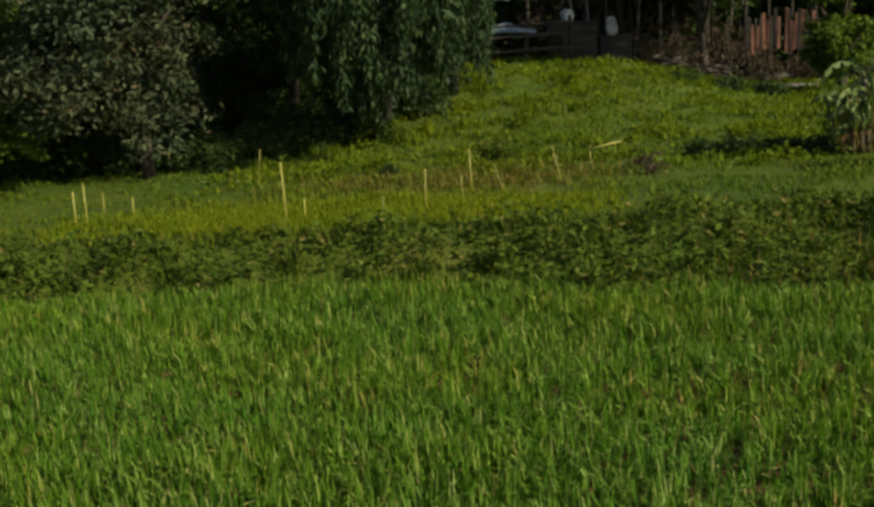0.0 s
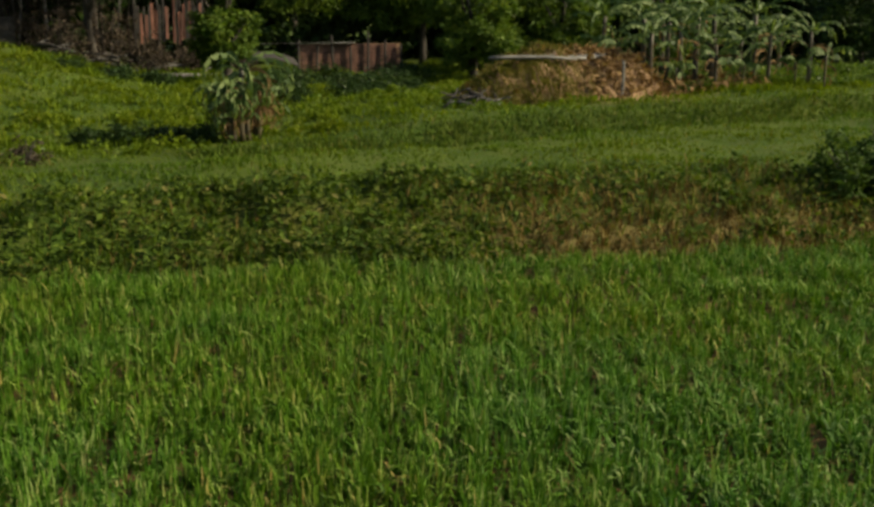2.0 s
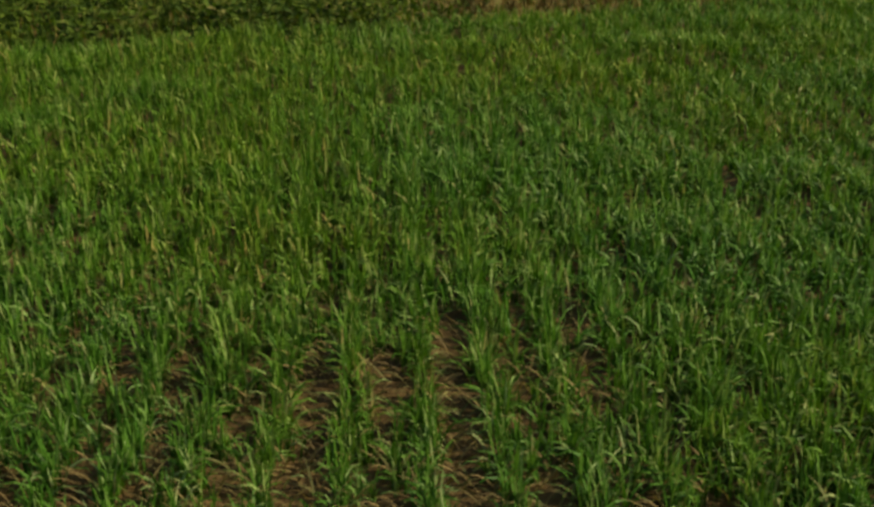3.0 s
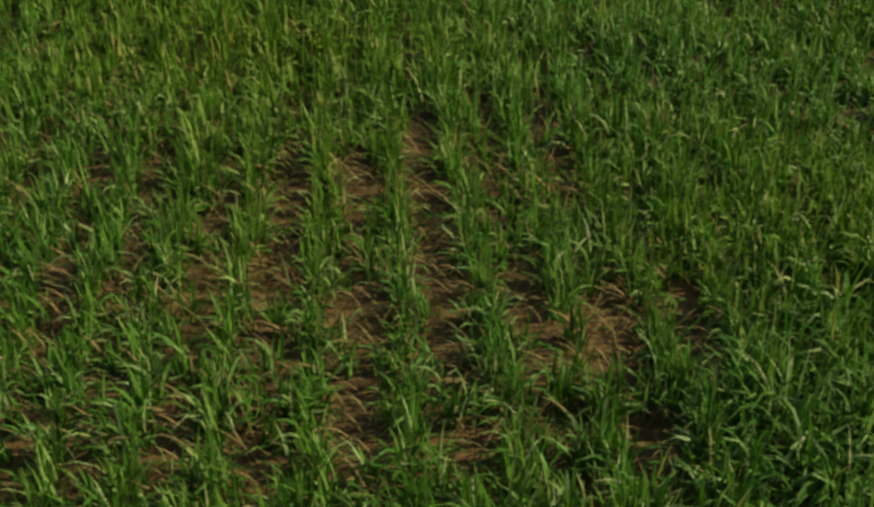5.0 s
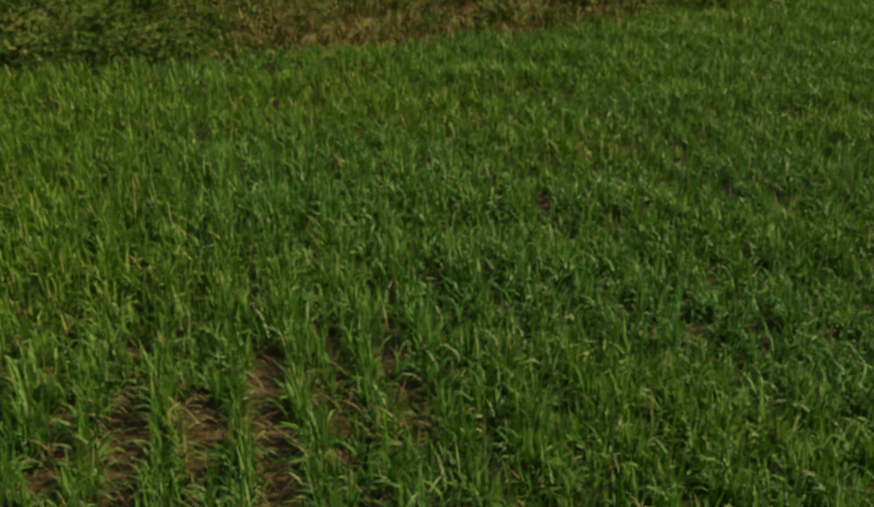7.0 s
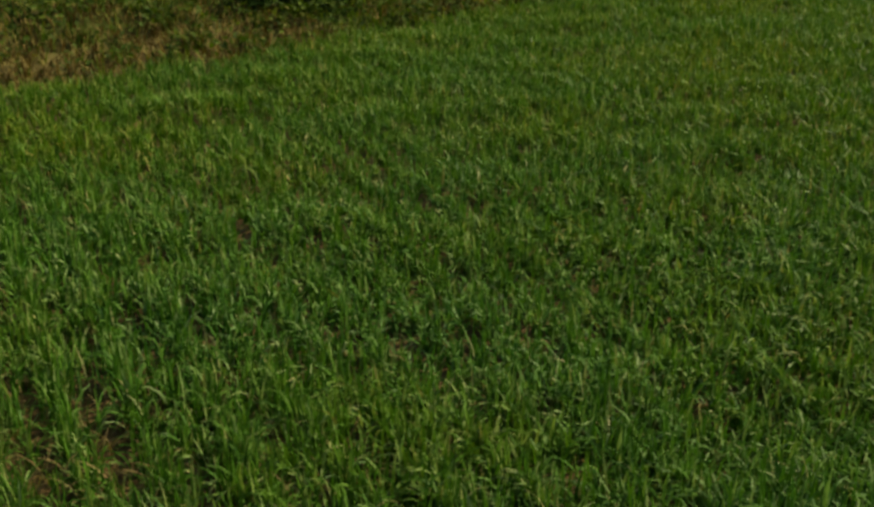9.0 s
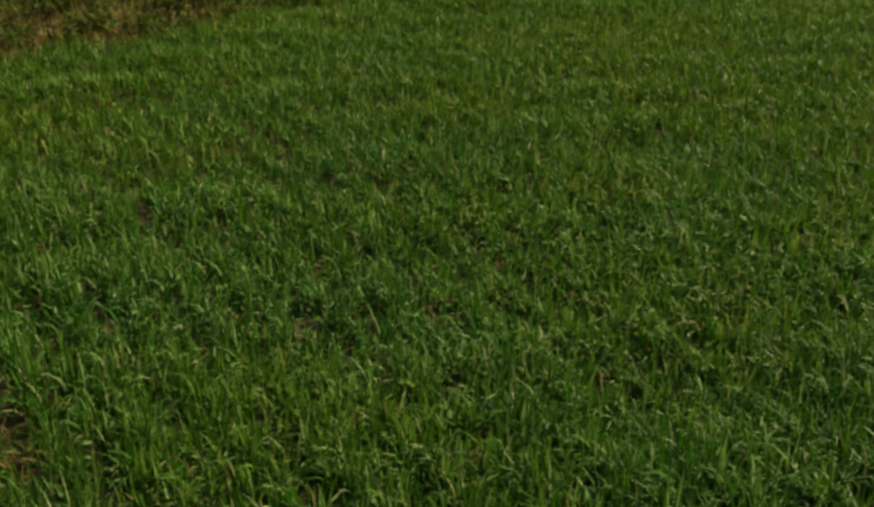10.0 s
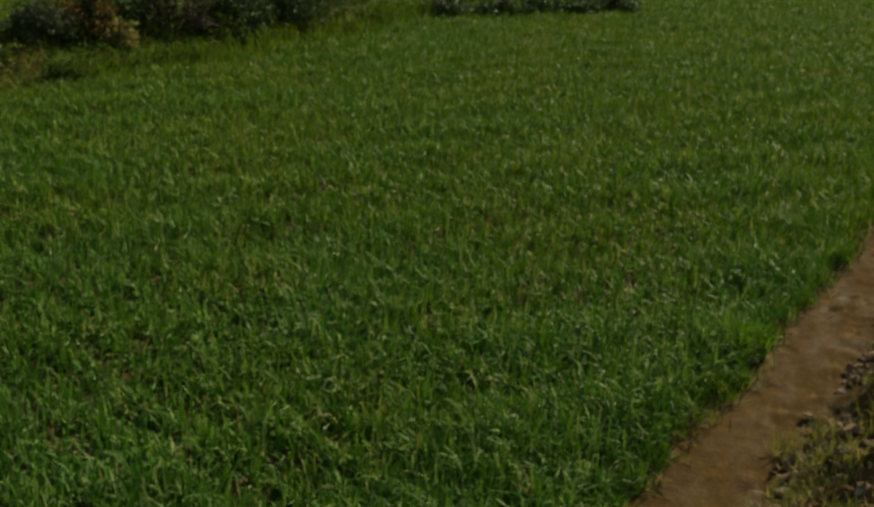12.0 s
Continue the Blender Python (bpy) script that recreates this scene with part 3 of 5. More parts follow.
def build_bank():
    rng = np.random.default_rng(21)
    lump = lambda x, y: np.clip(0.40 + 0.6 * W_MID(x, y) + 0.65 * W_SMALL(x, y) + 0.3 * W_BIG(x + 11, y), 0, 1.8)
    on_bank = lambda x, y: ss(beyond(x, y), 0.0, 0.45) * (1 - ss(beyond(x, y) / bank_width(x), 0.8, 1.2))
    x, y = scatter(360000, -10, 34, 5, 18, rng, lambda x, y, u: u < on_bank(x, y) * (0.42 + 0.6 * lump(x, y)) * (1 - 0.75 * browned(x, y)) * (1 - 0.6 * ss(x, 16, 30)))
    q = beyond(x, y) / bank_width(x)
    top = (0.03 + 0.26 * lump(x, y)) * (1 - 0.6 * ss(q, 0.6, 1.1))
    # two rank thickets rise over the bank's shoulder
    top = top + (0.30 * np.exp(-((x - 3.2) / 0.9) ** 2) + 0.20 * np.exp(-((x - 1.5) / 0.5) ** 2)) * np.exp(-((q - 0.75) / 0.3) ** 2)
    c = np.stack([x, y, height(x, y) + top * rng.uniform(0.05, 1, len(x)) ** 0.6], 1)
    v, f = leaves(c, rng.uniform(0.07, 0.14, len(x)), 0.5, 0.1, rng, 0.6)
    tagged(new("weeds", array_mesh("weeds", v, f, WEED)), "dense low green weeds covering the terrace bank", "weeds", kind="stuff")
    x, y = scatter(120000, -10, 34, 5, 18, rng, lambda x, y, u: u < 0.55 * on_bank(x, y) * (1 - 0.7 * browned(x, y)))
    n = len(x)
    v, f = blades(x, y, rng.uniform(0.10, 0.26, n) * (1 - 0.5 * ss(beyond(x, y), 1.6, 3)), rng.uniform(0.010, 0.02, n), np.abs(rng.normal(0.2, 0.2, n)), rng.uniform(0.3, 1.6, n), 3, rng=rng)
    tagged(new("bank_grass", array_mesh("bank_grass", v, f, GRASS)), "tall green grass among the bank weeds", "grass", kind="stuff")
    cx, cy = scatter(420, -8, 30, 6, 17, rng, lambda x, y, u: u < on_bank(x, y))
    cx, cy = np.repeat(cx, 45), np.repeat(cy, 45)
    n = len(cx)
    v, f = blades(cx + rng.normal(0, 0.07, n), cy + rng.normal(0, 0.07, n), rng.uniform(0.16, 0.36, n), rng.uniform(0.012, 0.024, n), np.abs(rng.normal(0.25, 0.2, n)), rng.uniform(0.5, 2.0, n), 3, rng=rng)
    tagged(new("grass_tufts", array_mesh("grass_tufts", v, f, WEED)), "dark green grass tufts standing out of the bank", "grass", kind="stuff")
    x, y = scatter(150000, -10, 34, 5, 18, rng, lambda x, y, u: u < on_bank(x, y) * browned(x, y))
    n = len(x)
    v, f = blades(x, y, rng.uniform(0.14, 0.32, n), rng.uniform(0.010, 0.022, n), np.abs(rng.normal(0.35, 0.3, n)), rng.uniform(0.5, 2.2, n), 3, rng=rng)
    tagged(new("dry_weeds", array_mesh("dry_weeds", v, f, DRY)), "matted dry brown weeds on the terrace bank", "dry weeds", kind="stuff")


build_bank()


def build_turf():
    rng = np.random.default_rng(31)
    level = lambda x, y: ss(beyond(x, y) / bank_width(x), 0.75, 1.15)
    x, y = scatter(115000, -9, 30, 11, 24, rng, lambda x, y, u: u < level(x, y) * (0.75 + 0.3 * W_MID(x, y)) * (1 - 0.5 * ss(y, 20, 24)))
    n = len(x)
    tall = np.clip(0.6 + 0.3 * W_BIG(x, y) + 0.25 * W_MID(x, y), 0.3, 1.3)
    v, f = blades(x, y, rng.uniform(0.05, 0.13, n) * tall, rng.uniform(0.018, 0.034, n), np.abs(rng.normal(0.3, 0.25, n)), rng.uniform(0.2, 1.2, n), 2, rng=rng)
    tagged(new("turf", array_mesh("turf", v, f, GRASS)), "short green grass on the level terrace", "grass", kind="stuff")
    # the hillside: rank yellow-green tussocks
    x, y = scatter(125000, -4, 22, 18.5, 33, rng, lambda x, y, u: u < (0.3 + 0.55 * np.clip(W_MID(x, y) + 0.6 * W_SMALL(x, y) + 0.4, 0, 1.3)) * ss(y, 18.5, 20.5))
    n = len(x)
    v, f = blades(x, y, rng.uniform(0.05, 0.13, n) * np.clip(0.9 + 0.6 * W_MID(x, y) + 0.3 * W_SMALL(x, y), 0.4, 2.0), rng.uniform(0.02, 0.04, n), np.abs(rng.normal(0.35, 0.25, n)), rng.uniform(0.3, 1.6, n), 2, rng=rng)
    tagged(new("hill_grass", array_mesh("hill_grass", v, f, HILL_GRASS)), "rank yellow-green grass tussocks on the sunny slope", "grass", kind="stuff")
    x, y = scatter(80000, -5.6, 2.6, 15.4, 18.6, rng, lambda x, y, u: u < 1.6 * np.exp(-(((x + 1.6) / 2.5) ** 2 + ((y - 16.7) / 0.75) ** 2)))
    n = len(x)
    v, f = blades(x, y, rng.uniform(0.05, 0.12, n), rng.uniform(0.012, 0.022, n), np.abs(rng.normal(0.2, 0.2, n)), rng.uniform(0.2, 1.2, n), 2, rng=rng)
    tagged(new("young_grass", array_mesh("young_grass", v, f, BRIGHT)), "bright yellow-green young grass strip behind the bank", "grass", kind="stuff")
    # dry stubble between the stakes
    x, y = scatter(26000, -3.2, 3.6, 17.6, 20.6, rng, lambda x, y, u: u < 0.6 * np.exp(-(((x - 0.3) / 1.9) ** 2 + ((y - 19.1) / 0.9) ** 2)) * (0.7 + 0.5 * W_SMALL(x, y)))
    n = len(x)
    v, f = blades(x, y, rng.uniform(0.06, 0.18, n), rng.uniform(0.012, 0.022, n), np.abs(rng.normal(0.2, 0.25, n)), rng.uniform(0.2, 1.2, n), 2, rng=rng)
    tagged(new("stubble", array_mesh("stubble", v, f, STRAW)), "dry yellowish stubble between the fence stakes", "stubble", kind="stuff")
    # pale grass along the far shoulder of the crop
    x, y = scatter(26000, 17.5, 29, 5.5, 13, rng, lambda x, y, u: u < 0.9 * np.exp(-((beyond(x, y) - 0.35) / 0.4) ** 2) * (0.6 + 0.5 * W_MID(x, y)))
    n = len(x)
    v, f = blades(x, y, rng.uniform(0.22, 0.50, n), rng.uniform(0.014, 0.026, n), np.abs(rng.normal(0.2, 0.2, n)), rng.uniform(0.3, 1.6, n), 2, rng=rng)
    tagged(new("edge_grass", array_mesh("edge_grass", v, f, GRASS)), "tall pale green grass along the crop's far edge", "grass", kind="stuff")
    # rough dull growth laid on as shade over the face of the upper step
    x, y = scatter(90000, 5.5, 30, 16.5, 20.0, rng, lambda x, y, u: u < 0.9 * np.exp(-((y + 0.03 * (x - 12) - 18.15) / 0.3) ** 2))
    n = len(x)
    v, f = blades(x, y, rng.uniform(0.06, 0.15, n), rng.uniform(0.012, 0.024, n), np.abs(rng.normal(0.3, 0.25, n)), rng.uniform(0.3, 1.8, n), 2, rng=rng)
    tagged(new("step_shade_weeds", array_mesh("step_shade_weeds", v, f, WEED)), "dull green weeds put on to darken the upper step's face", "weeds", kind="stuff")
    cx, cy = scatter(110, -3, 12, 19, 30, rng, lambda x, y, u: u < 0.75)
    m = 170
    wide, tall = np.repeat(rng.uniform(0.10, 0.40, len(cx)), m), np.repeat(rng.uniform(0.06, 0.26, len(cx)), m)
    cx, cy = np.repeat(cx, m), np.repeat(cy, m)
    d3 = rng.normal(0, 1, (len(cx), 3))
    d3 /= np.linalg.norm(d3, axis=1)[:, None]
    x, y = cx + d3[:, 0] * wide, cy + d3[:, 1] * wide
    c = np.stack([x, y, height(x, y) + np.abs(d3[:, 2]) * tall], 1)
    v, f = leaves(c, rng.uniform(0.05, 0.11, len(x)), 0.5, 0.1, rng, 0.5)
    tagged(new("weed_clumps", array_mesh("weed_clumps", v, f, HILL_GRASS)), "low leafy weed clumps dotted over the slope", "weeds", kind="stuff")
    x, y = scatter(45000, -4, 14, 18.5, 32, rng, lambda x, y, u: u < 0.5 * ss(W_MID(x + 7, y) + 0.5 * W_SMALL(x, y), 0.3, 1.0))
    c = np.stack([x, y, height(x, y) + rng.uniform(0.01, 0.16, len(x))], 1)
    v, f = leaves(c, rng.uniform(0.06, 0.12, len(x)), 0.5, 0.1, rng)
    tagged(new("hill_weeds", array_mesh("hill_weeds", v, f, TREE_LIGHT)), "leafy green weeds in clumps on the slope", "weeds", kind="stuff")


build_turf()


def build_grove_floor():
    rng = np.random.default_rng(33)
    x, y = scatter(30000, 16.0, 26, 20.2, 23.5, rng, lambda x, y, u: u < 0.55 + 0.4 * W_MID(x, y))
    c = np.stack([x, y, height(x, y) + rng.uniform(0.02, 0.25, len(x)) * np.clip(0.6 + 0.5 * W_MID(x + 3, y), 0.15, 1.4)], 1)
    v, f = leaves(c, rng.uniform(0.08, 0.16, len(x)), 0.45, 0.1, rng)
    tagged(new("grove_weeds", array_mesh("grove_weeds", v, f, TREE_LIGHT)), "leafy weeds below the banana grove", "weeds", kind="stuff")
    x, y = scatter(2600, 15.5, 19.3, 20.0, 22.5, rng, lambda x, y, u: u < 0.7)
    c = np.stack([x, y, height(x, y) + rng.uniform(0.02, 0.22, len(x))], 1)
    v, f = leaves(c, rng.uniform(0.10, 0.28, len(x)), 0.25, 0.5, rng)
    tagged(new("grove_litter", array_mesh("grove_litter", v, f, BANANA_DEAD)), "dry brown banana leaves littering the grove", "leaf litter", kind="stuff")


build_grove_floor()

# ---- trees and shrubs ----


def leaf_cloud(rng, clumps, per, spread, size, aspect, droop, strands=0.0):
    """Leaves gathered round clump centres; strands pull them down into hanging sprays."""
    n = len(clumps)
    c = np.repeat(clumps, per, 0) + rng.normal(0, 1, (n * per, 3)) * np.repeat(spread, per)[:, None] * np.array([1, 1, 0.75])
    if strands > 0:
        u = rng.uniform(0, 1, n * per)
        c = np.repeat(clumps, per, 0) + rng.normal(0, 0.055, (n * per, 3)) * np.array([1, 1, 0.4]) + np.stack([0 * u, 0 * u, -u * strands * np.repeat(rng.uniform(0.5, 1.2, n), per)], 1)
    return leaves(c, rng.uniform(0.65, 1.35, n * per) * size, 0.32 if strands > 0 else aspect, 1.25 if strands > 0 else droop, rng)


def make_tree(name, where, label, tall, wide, low, mat, seed, clump_count=170, per=60, size=0.10, strands=0.0, category="tree", lean=(0, 0), trunk=0.12):
    """A tree: tapered trunk with limbs, and a ragged crown of leaf clumps between heights low and tall."""
    rng = np.random.default_rng(seed)
    rnd = random.Random(seed)
    t = empty(name, on_ground(*where, -0.05))
    bm = bmesh.new()
    fork = tall * 0.45
    tube(bm, (0, 0, 0), (lean[0] * 0.5, lean[1] * 0.5, fork), trunk, trunk * 0.7, 10, (rnd.uniform(-0.1, 0.1), rnd.uniform(-0.1, 0.1), 0))
    ends = []
    for k in range(7):
        a = k * 2 * math.pi / 7 + rnd.uniform(-0.4, 0.4)
        s = (lean[0] * 0.4, lean[1] * 0.4, fork * rnd.uniform(0.45, 1.0))
        r = wide * rnd.uniform(0.45, 0.8)
        e = (lean[0] + math.cos(a) * r, lean[1] + math.sin(a) * r, low + (tall - low) * rnd.uniform(0.35, 0.9))
        tube(bm, s, e, trunk * 0.42, trunk * 0.1, 6, (0, 0, 0.15 * tall * rnd.uniform(-0.3, 0.6)))
        ends.append(e)
    part("trunk", bm, BARK, t, smooth=True)
    # boughs first, clumps round them: an uneven outline with gaps
    boughs = []
    for k in range(22):
        d = rng.normal(0, 1, 3)
        d /= np.linalg.norm(d)
        mid = np.array([lean[0], lean[1], (low + tall) / 2])
        q = mid + d * np.array([wide, wide, (tall - low) / 2]) * rng.uniform(0.5, 0.85)
        if k % 2:
            q[2] = low + rng.uniform(0.08, 0.45) * (tall - low)
        boughs.append(q)
    boughs = np.array(boughs)
    pick = rng.integers(0, len(boughs), clump_count)
    rad = wide * 0.36
    off = rng.normal(0, 1, (clump_count, 3))
    off /= np.linalg.norm(off, axis=1)[:, None]
    c = boughs[pick] + off * (rad * rng.uniform(0.5, 1.1, clump_count) ** 0.5)[:, None] * np.array([1, 1, 0.8])
    c[:, 2] = np.maximum(c[:, 2], low * 0.8 + 0.12)
    # the crown's top is built of fewer, larger leaves
    high = c[:, 2] > 3.9
    v, f = joined(leaf_cloud(rng, c[~high], per, rng.uniform(0.5, 1.2, (~high).sum()) * wide * 0.085, size, 0.45, 0.35, strands),
                  leaf_cloud(rng, c[high], per // 4, rng.uniform(0.5, 1.2, high.sum()) * wide * 0.085, size * 1.9, 0.45, 0.35, strands))
    v[:, 2] = np.maximum(v[:, 2], 0.06)
    part("crown", array_mesh("crown", v, f, mat), None, t)
    return tagged(t, label, category)


def make_shrub(name, where, label, tall, wide, mat, seed, count=90, per=45, size=0.06, category="shrub"):
    rng = np.random.default_rng(seed)
    rnd = random.Random(seed)
    t = empty(name, on_ground(*where, -0.03))
    for k in range(5):
        bm = bmesh.new()
        a = rnd.uniform(0, 6.28)
        r = wide * rnd.uniform(0.3, 0.7)
        tube(bm, (math.cos(a) * 0.05, math.sin(a) * 0.05, 0), (math.cos(a) * r, math.sin(a) * r, tall * rnd.uniform(0.5, 0.9)), 0.018, 0.006, 5, (0, 0, 0.08))
        part("stem", bm, BARK, t)
    d = rng.normal(0, 1, (count, 3))
    d /= np.linalg.norm(d, axis=1)[:, None]
    d[:, 2] = np.abs(d[:, 2])
    c = d * np.array([wide, wide, tall]) * rng.uniform(0.45, 0.95, count)[:, None] + rng.normal(0, 0.06, (count, 3)) * wide
    v, f = leaf_cloud(rng, c, per, rng.uniform(0.5, 1.2, count) * wide * 0.12, size, 0.5, 0.2)
    v[:, 2] = np.maximum(v[:, 2], 0.03)
    part("foliage", array_mesh("foliage", v, f, mat), None, t)
    return tagged(t, label, category)


GREY_LABEL = "broad grey-green leafy tree with low ragged crown"
make_tree("tree", (-5.3, 21.6), GREY_LABEL, 5.2, 2.3, 0.75, TREE_GREY, 101, 360, 80, 0.131)
make_tree("tree", (-8.2, 20.8), "yellow-green leafy tree at the terrace end", 5.0, 1.7, 0.4, TREE_LIGHT, 102, 225, 72, 0.125)
make_tree("tree", (-7.6, 23.6), GREY_LABEL, 6.0, 2.3, 0.5, TREE_DARK, 103, 300, 72, 0.150)
# the next two lean their high, unseen crowns forward to shade the hollow
make_tree("tree", (-3.2, 25.6), "dark leafy tree with deep shade below its crown", 6.2, 2.8, 2.5, TREE_DARK, 104, 330, 72, 0.150, lean=(0.4, -1.5))
make_tree("weeping_tree", (-1.1, 23.7), "weeping tree with hanging green sprays of foliage", 5.6, 2.0, 2.2, TREE_WEEP, 105, 420, 80, 0.15, 1.7, lean=(0.3, -1.5))
make_tree("weeping_tree", (0.3, 26.4), "weeping tree with hanging green sprays of foliage", 5.8, 1.5, 1.0, TREE_WEEP, 106, 255, 80, 0.150, 1.7)
make_tree("weeping_tree", (-0.9, 29.6), "weeping tree with hanging green sprays of foliage", 6.2, 1.8, 1.3, TREE_WEEP, 107, 255, 80, 0.150, 1.7)
make_tree("tree", (-4.6, 30.0), "dark leafy tree in the shade of the wood", 7.0, 3.0, 0.4, TREE_DARK, 108, 330, 66, 0.175)
make_tree("tree", (-9.5, 28.5), "dark leafy tree in the shade of the wood", 7.0, 3.0, 0.4, TREE_DARK, 109, 330, 66, 0.175)
# the wood behind the yard
WOOD = [(-14, 34), (-9, 36.5), (-4.5, 35.5), (-0.5, 37.5), (3.5, 38.5), (7.4, 38), (11.5, 38.5), (15.5, 37.5), (19.5, 36.5), (23.5, 35), (27.5, 33.5), (31.5, 31), (35, 28), (38.5, 25)]
for i, (x, y) in enumerate(WOOD):
    make_tree("tree", (x, y), "dark leafy tree in the wood behind the farmyard", 6.4 + 0.8 * math.sin(i * 2.1), 2.9, 0.1, TREE_DARK, 130 + i, 280, 34, 0.31, trunk=0.16)
make_tree("tree", (4.4, 35.0), "dark tree spreading over the farmyard", 5.6, 2.2, 2.4, TREE_DARK, 160, 240, 70, 0.15)
make_tree("tree", (7.6, 34.4), "dark tree spreading over the farmyard", 5.6, 2.3, 2.2, TREE_DARK, 161, 240, 70, 0.15)
# its crown is kept high, out of view, to shade the yard
make_tree("tree", (7.0, 31.6), "dark leafy tree spreading over the branch heap", 5.6, 2.4, 2.6, TREE_DARK, 162, 300, 60, 0.14, lean=(-0.3, -0.5))
make_tree("tree", (13.9, 35.2), "tall leafy tree spreading above the pen wall", 5.6, 2.1, 1.5, TREE_LIGHT, 164, 260, 70, 0.13)
make_tree("tree", (11.4, 36.6), "dark tree behind the brick pen", 5.6, 2.0, 1.3, TREE_DARK, 163, 220, 70, 0.14)
make_tree("tree", (9.25, 27.8), "bright green tree behind the banana clump", 3.4, 0.85, 0.3, TREE_LIGHT, 150, 180, 66, 0.125)
make_tree("tree", (17.6, 33.8), "yellow-green tree overhanging the brick pen", 5.0, 1.9, 1.2, TREE_LIGHT, 151, 225, 66, 0.138)
make_tree("tree", (15.7, 27.2), "yellow-green tree beside the brick pen", 3.6, 1.15, 0.3, TREE_LIGHT, 158, 230, 70, 0.125)
make_tree("tree", (17.6, 28.6), "leafy tree with dark shade at its foot", 3.5, 1.25, 0.2, TREE_LIGHT, 152, 255, 72, 0.125)
make_tree("tree", (18.9, 28.0), "yellow-green tree behind the earth heap", 3.3, 1.3, 0.5, TREE_LIGHT, 157, 210, 66, 0.13)
make_tree("tree", (20.3, 29.6), "green tree beside the banana grove", 4.8, 1.5, 0.9, TREE_MID, 153, 225, 72, 0.125)
make_tree("tree", (22.9, 28.4), "yellow-green tree beside the banana grove", 3.8, 1.4, 0.5, TREE_LIGHT, 154, 210, 66, 0.138)
make_tree("tree", (26.0, 32.5), "dark leafy tree behind the banana grove", 5.6, 2.2, 0.3, TREE_DARK, 155, 270, 66, 0.163)
make_tree("tree", (29.5, 27.0), "dark leafy tree behind the banana grove", 5.6, 2.3, 0.3, TREE_DARK, 156, 270, 66, 0.163)
for i in range(16):
    make_shrub("undergrowth_shrub", (-13.0 + 3.3 * i, 36.6 - 0.9 * math.sin(i * 1.7) - 0.012 * max(0, i - 8) ** 2 * 12), "dark undergrowth shrub at the foot of the wood", 2.6, 2.3, TREE_DARK, 250 + i, 80, 30, 0.27)
# dark foliage packed in behind, standing in for the hollow's deep shade
for i, (x, y, h, w) in enumerate([(-8.2, 22.6, 1.6, 1.3), (-6.6, 22.8, 1.8, 1.3), (-5.4, 23.4, 2.2, 1.3), (-4.6, 26.2, 2.4, 1.4), (-3.2, 27.2, 2.4, 1.4), (-5.6, 24.9, 2.6, 1.6), (-1.4, 28.2, 2.2, 1.1), (-0.5, 28.9, 2.0, 1.1), (-3.6, 27.6, 2.6, 1.6)]):
    make_shrub("undergrowth_shrub", (x, y), "dark undergrowth shrub added to deepen the shade below the trees", h, w, TREE_DARK, 280 + i, 110, 70, 0.11)
# three low ones before the board fence stand in for shaded ground
for i, (x, y, h, w) in enumerate([(6.2, 31.4, 1.5, 0.7), (7.4, 31.9, 1.8, 0.7), (8.3, 31.2, 1.2, 0.6), (5.7, 33.2, 1.6, 0.8), (9.6, 31.0, 0.7, 0.5), (10.6, 30.8, 0.8, 0.5), (8.7, 32.4, 0.8, 0.6), (9.6, 32.3, 0.75, 0.6), (10.4, 32.0, 0.7, 0.5), (2.7, 34.0, 2.3, 0.8), (3.7, 34.2, 2.5, 0.9), (4.7, 34.0, 2.4, 0.9), (5.6, 34.4, 2.5, 0.9), (6.7, 33.4, 2.4, 0.8), (7.9, 33.2, 2.2, 0.8), (10.6, 33.8, 2.0, 0.8)]):
    make_shrub("brushwood_shrub", (x, y), "dry brown twiggy shrub filling out the shaded farmyard", h, w, BRUSH, 270 + i, 60, 22, 0.08)
# low dark shrubs cover sunlit ground where deep shade belongs
for i, (x, y, h, w) in enumerate([(-4.2, 22.0, 0.8, 0.8), (-3.4, 22.6, 0.9, 0.8), (-2.6, 23.2, 0.9, 0.8), (-1.9, 24.1, 0.9, 0.7), (-3.2, 24.2, 1.1, 0.9), (-0.3, 25.2, 0.8, 0.6)]):
    make_shrub("undergrowth_shrub", (x, y), "low dark shrub put in for the shade below the trees", h, w, TREE_DARK, 290 + i, 90, 60, 0.08)
for i, (x, y) in enumerate([(29.2, 6.6), (30.0, 5.6), (30.8, 4.6), (31.6, 3.6), (32.4, 2.7)]):
    make_shrub("hedge_shrub", (x, y), "low dark shrub at the far end of the crop", 0.62, 0.8, TREE_DARK, 240 + i, 60, 40, 0.09)
# added along the banana clump's shadow to make it darker
for i, (x, y, h, w) in enumerate([(4.5, 20.5, 0.3, 0.4), (5.1, 20.4, 0.32, 0.45), (5.7, 20.2, 0.34, 0.45), (6.3, 20.0, 0.34, 0.4)]):
    make_shrub("shrub", (x, y), "low dark shrub put in for the banana clump's shadow", h, w, TREE_DARK, 260 + i, 70, 45, 0.06)
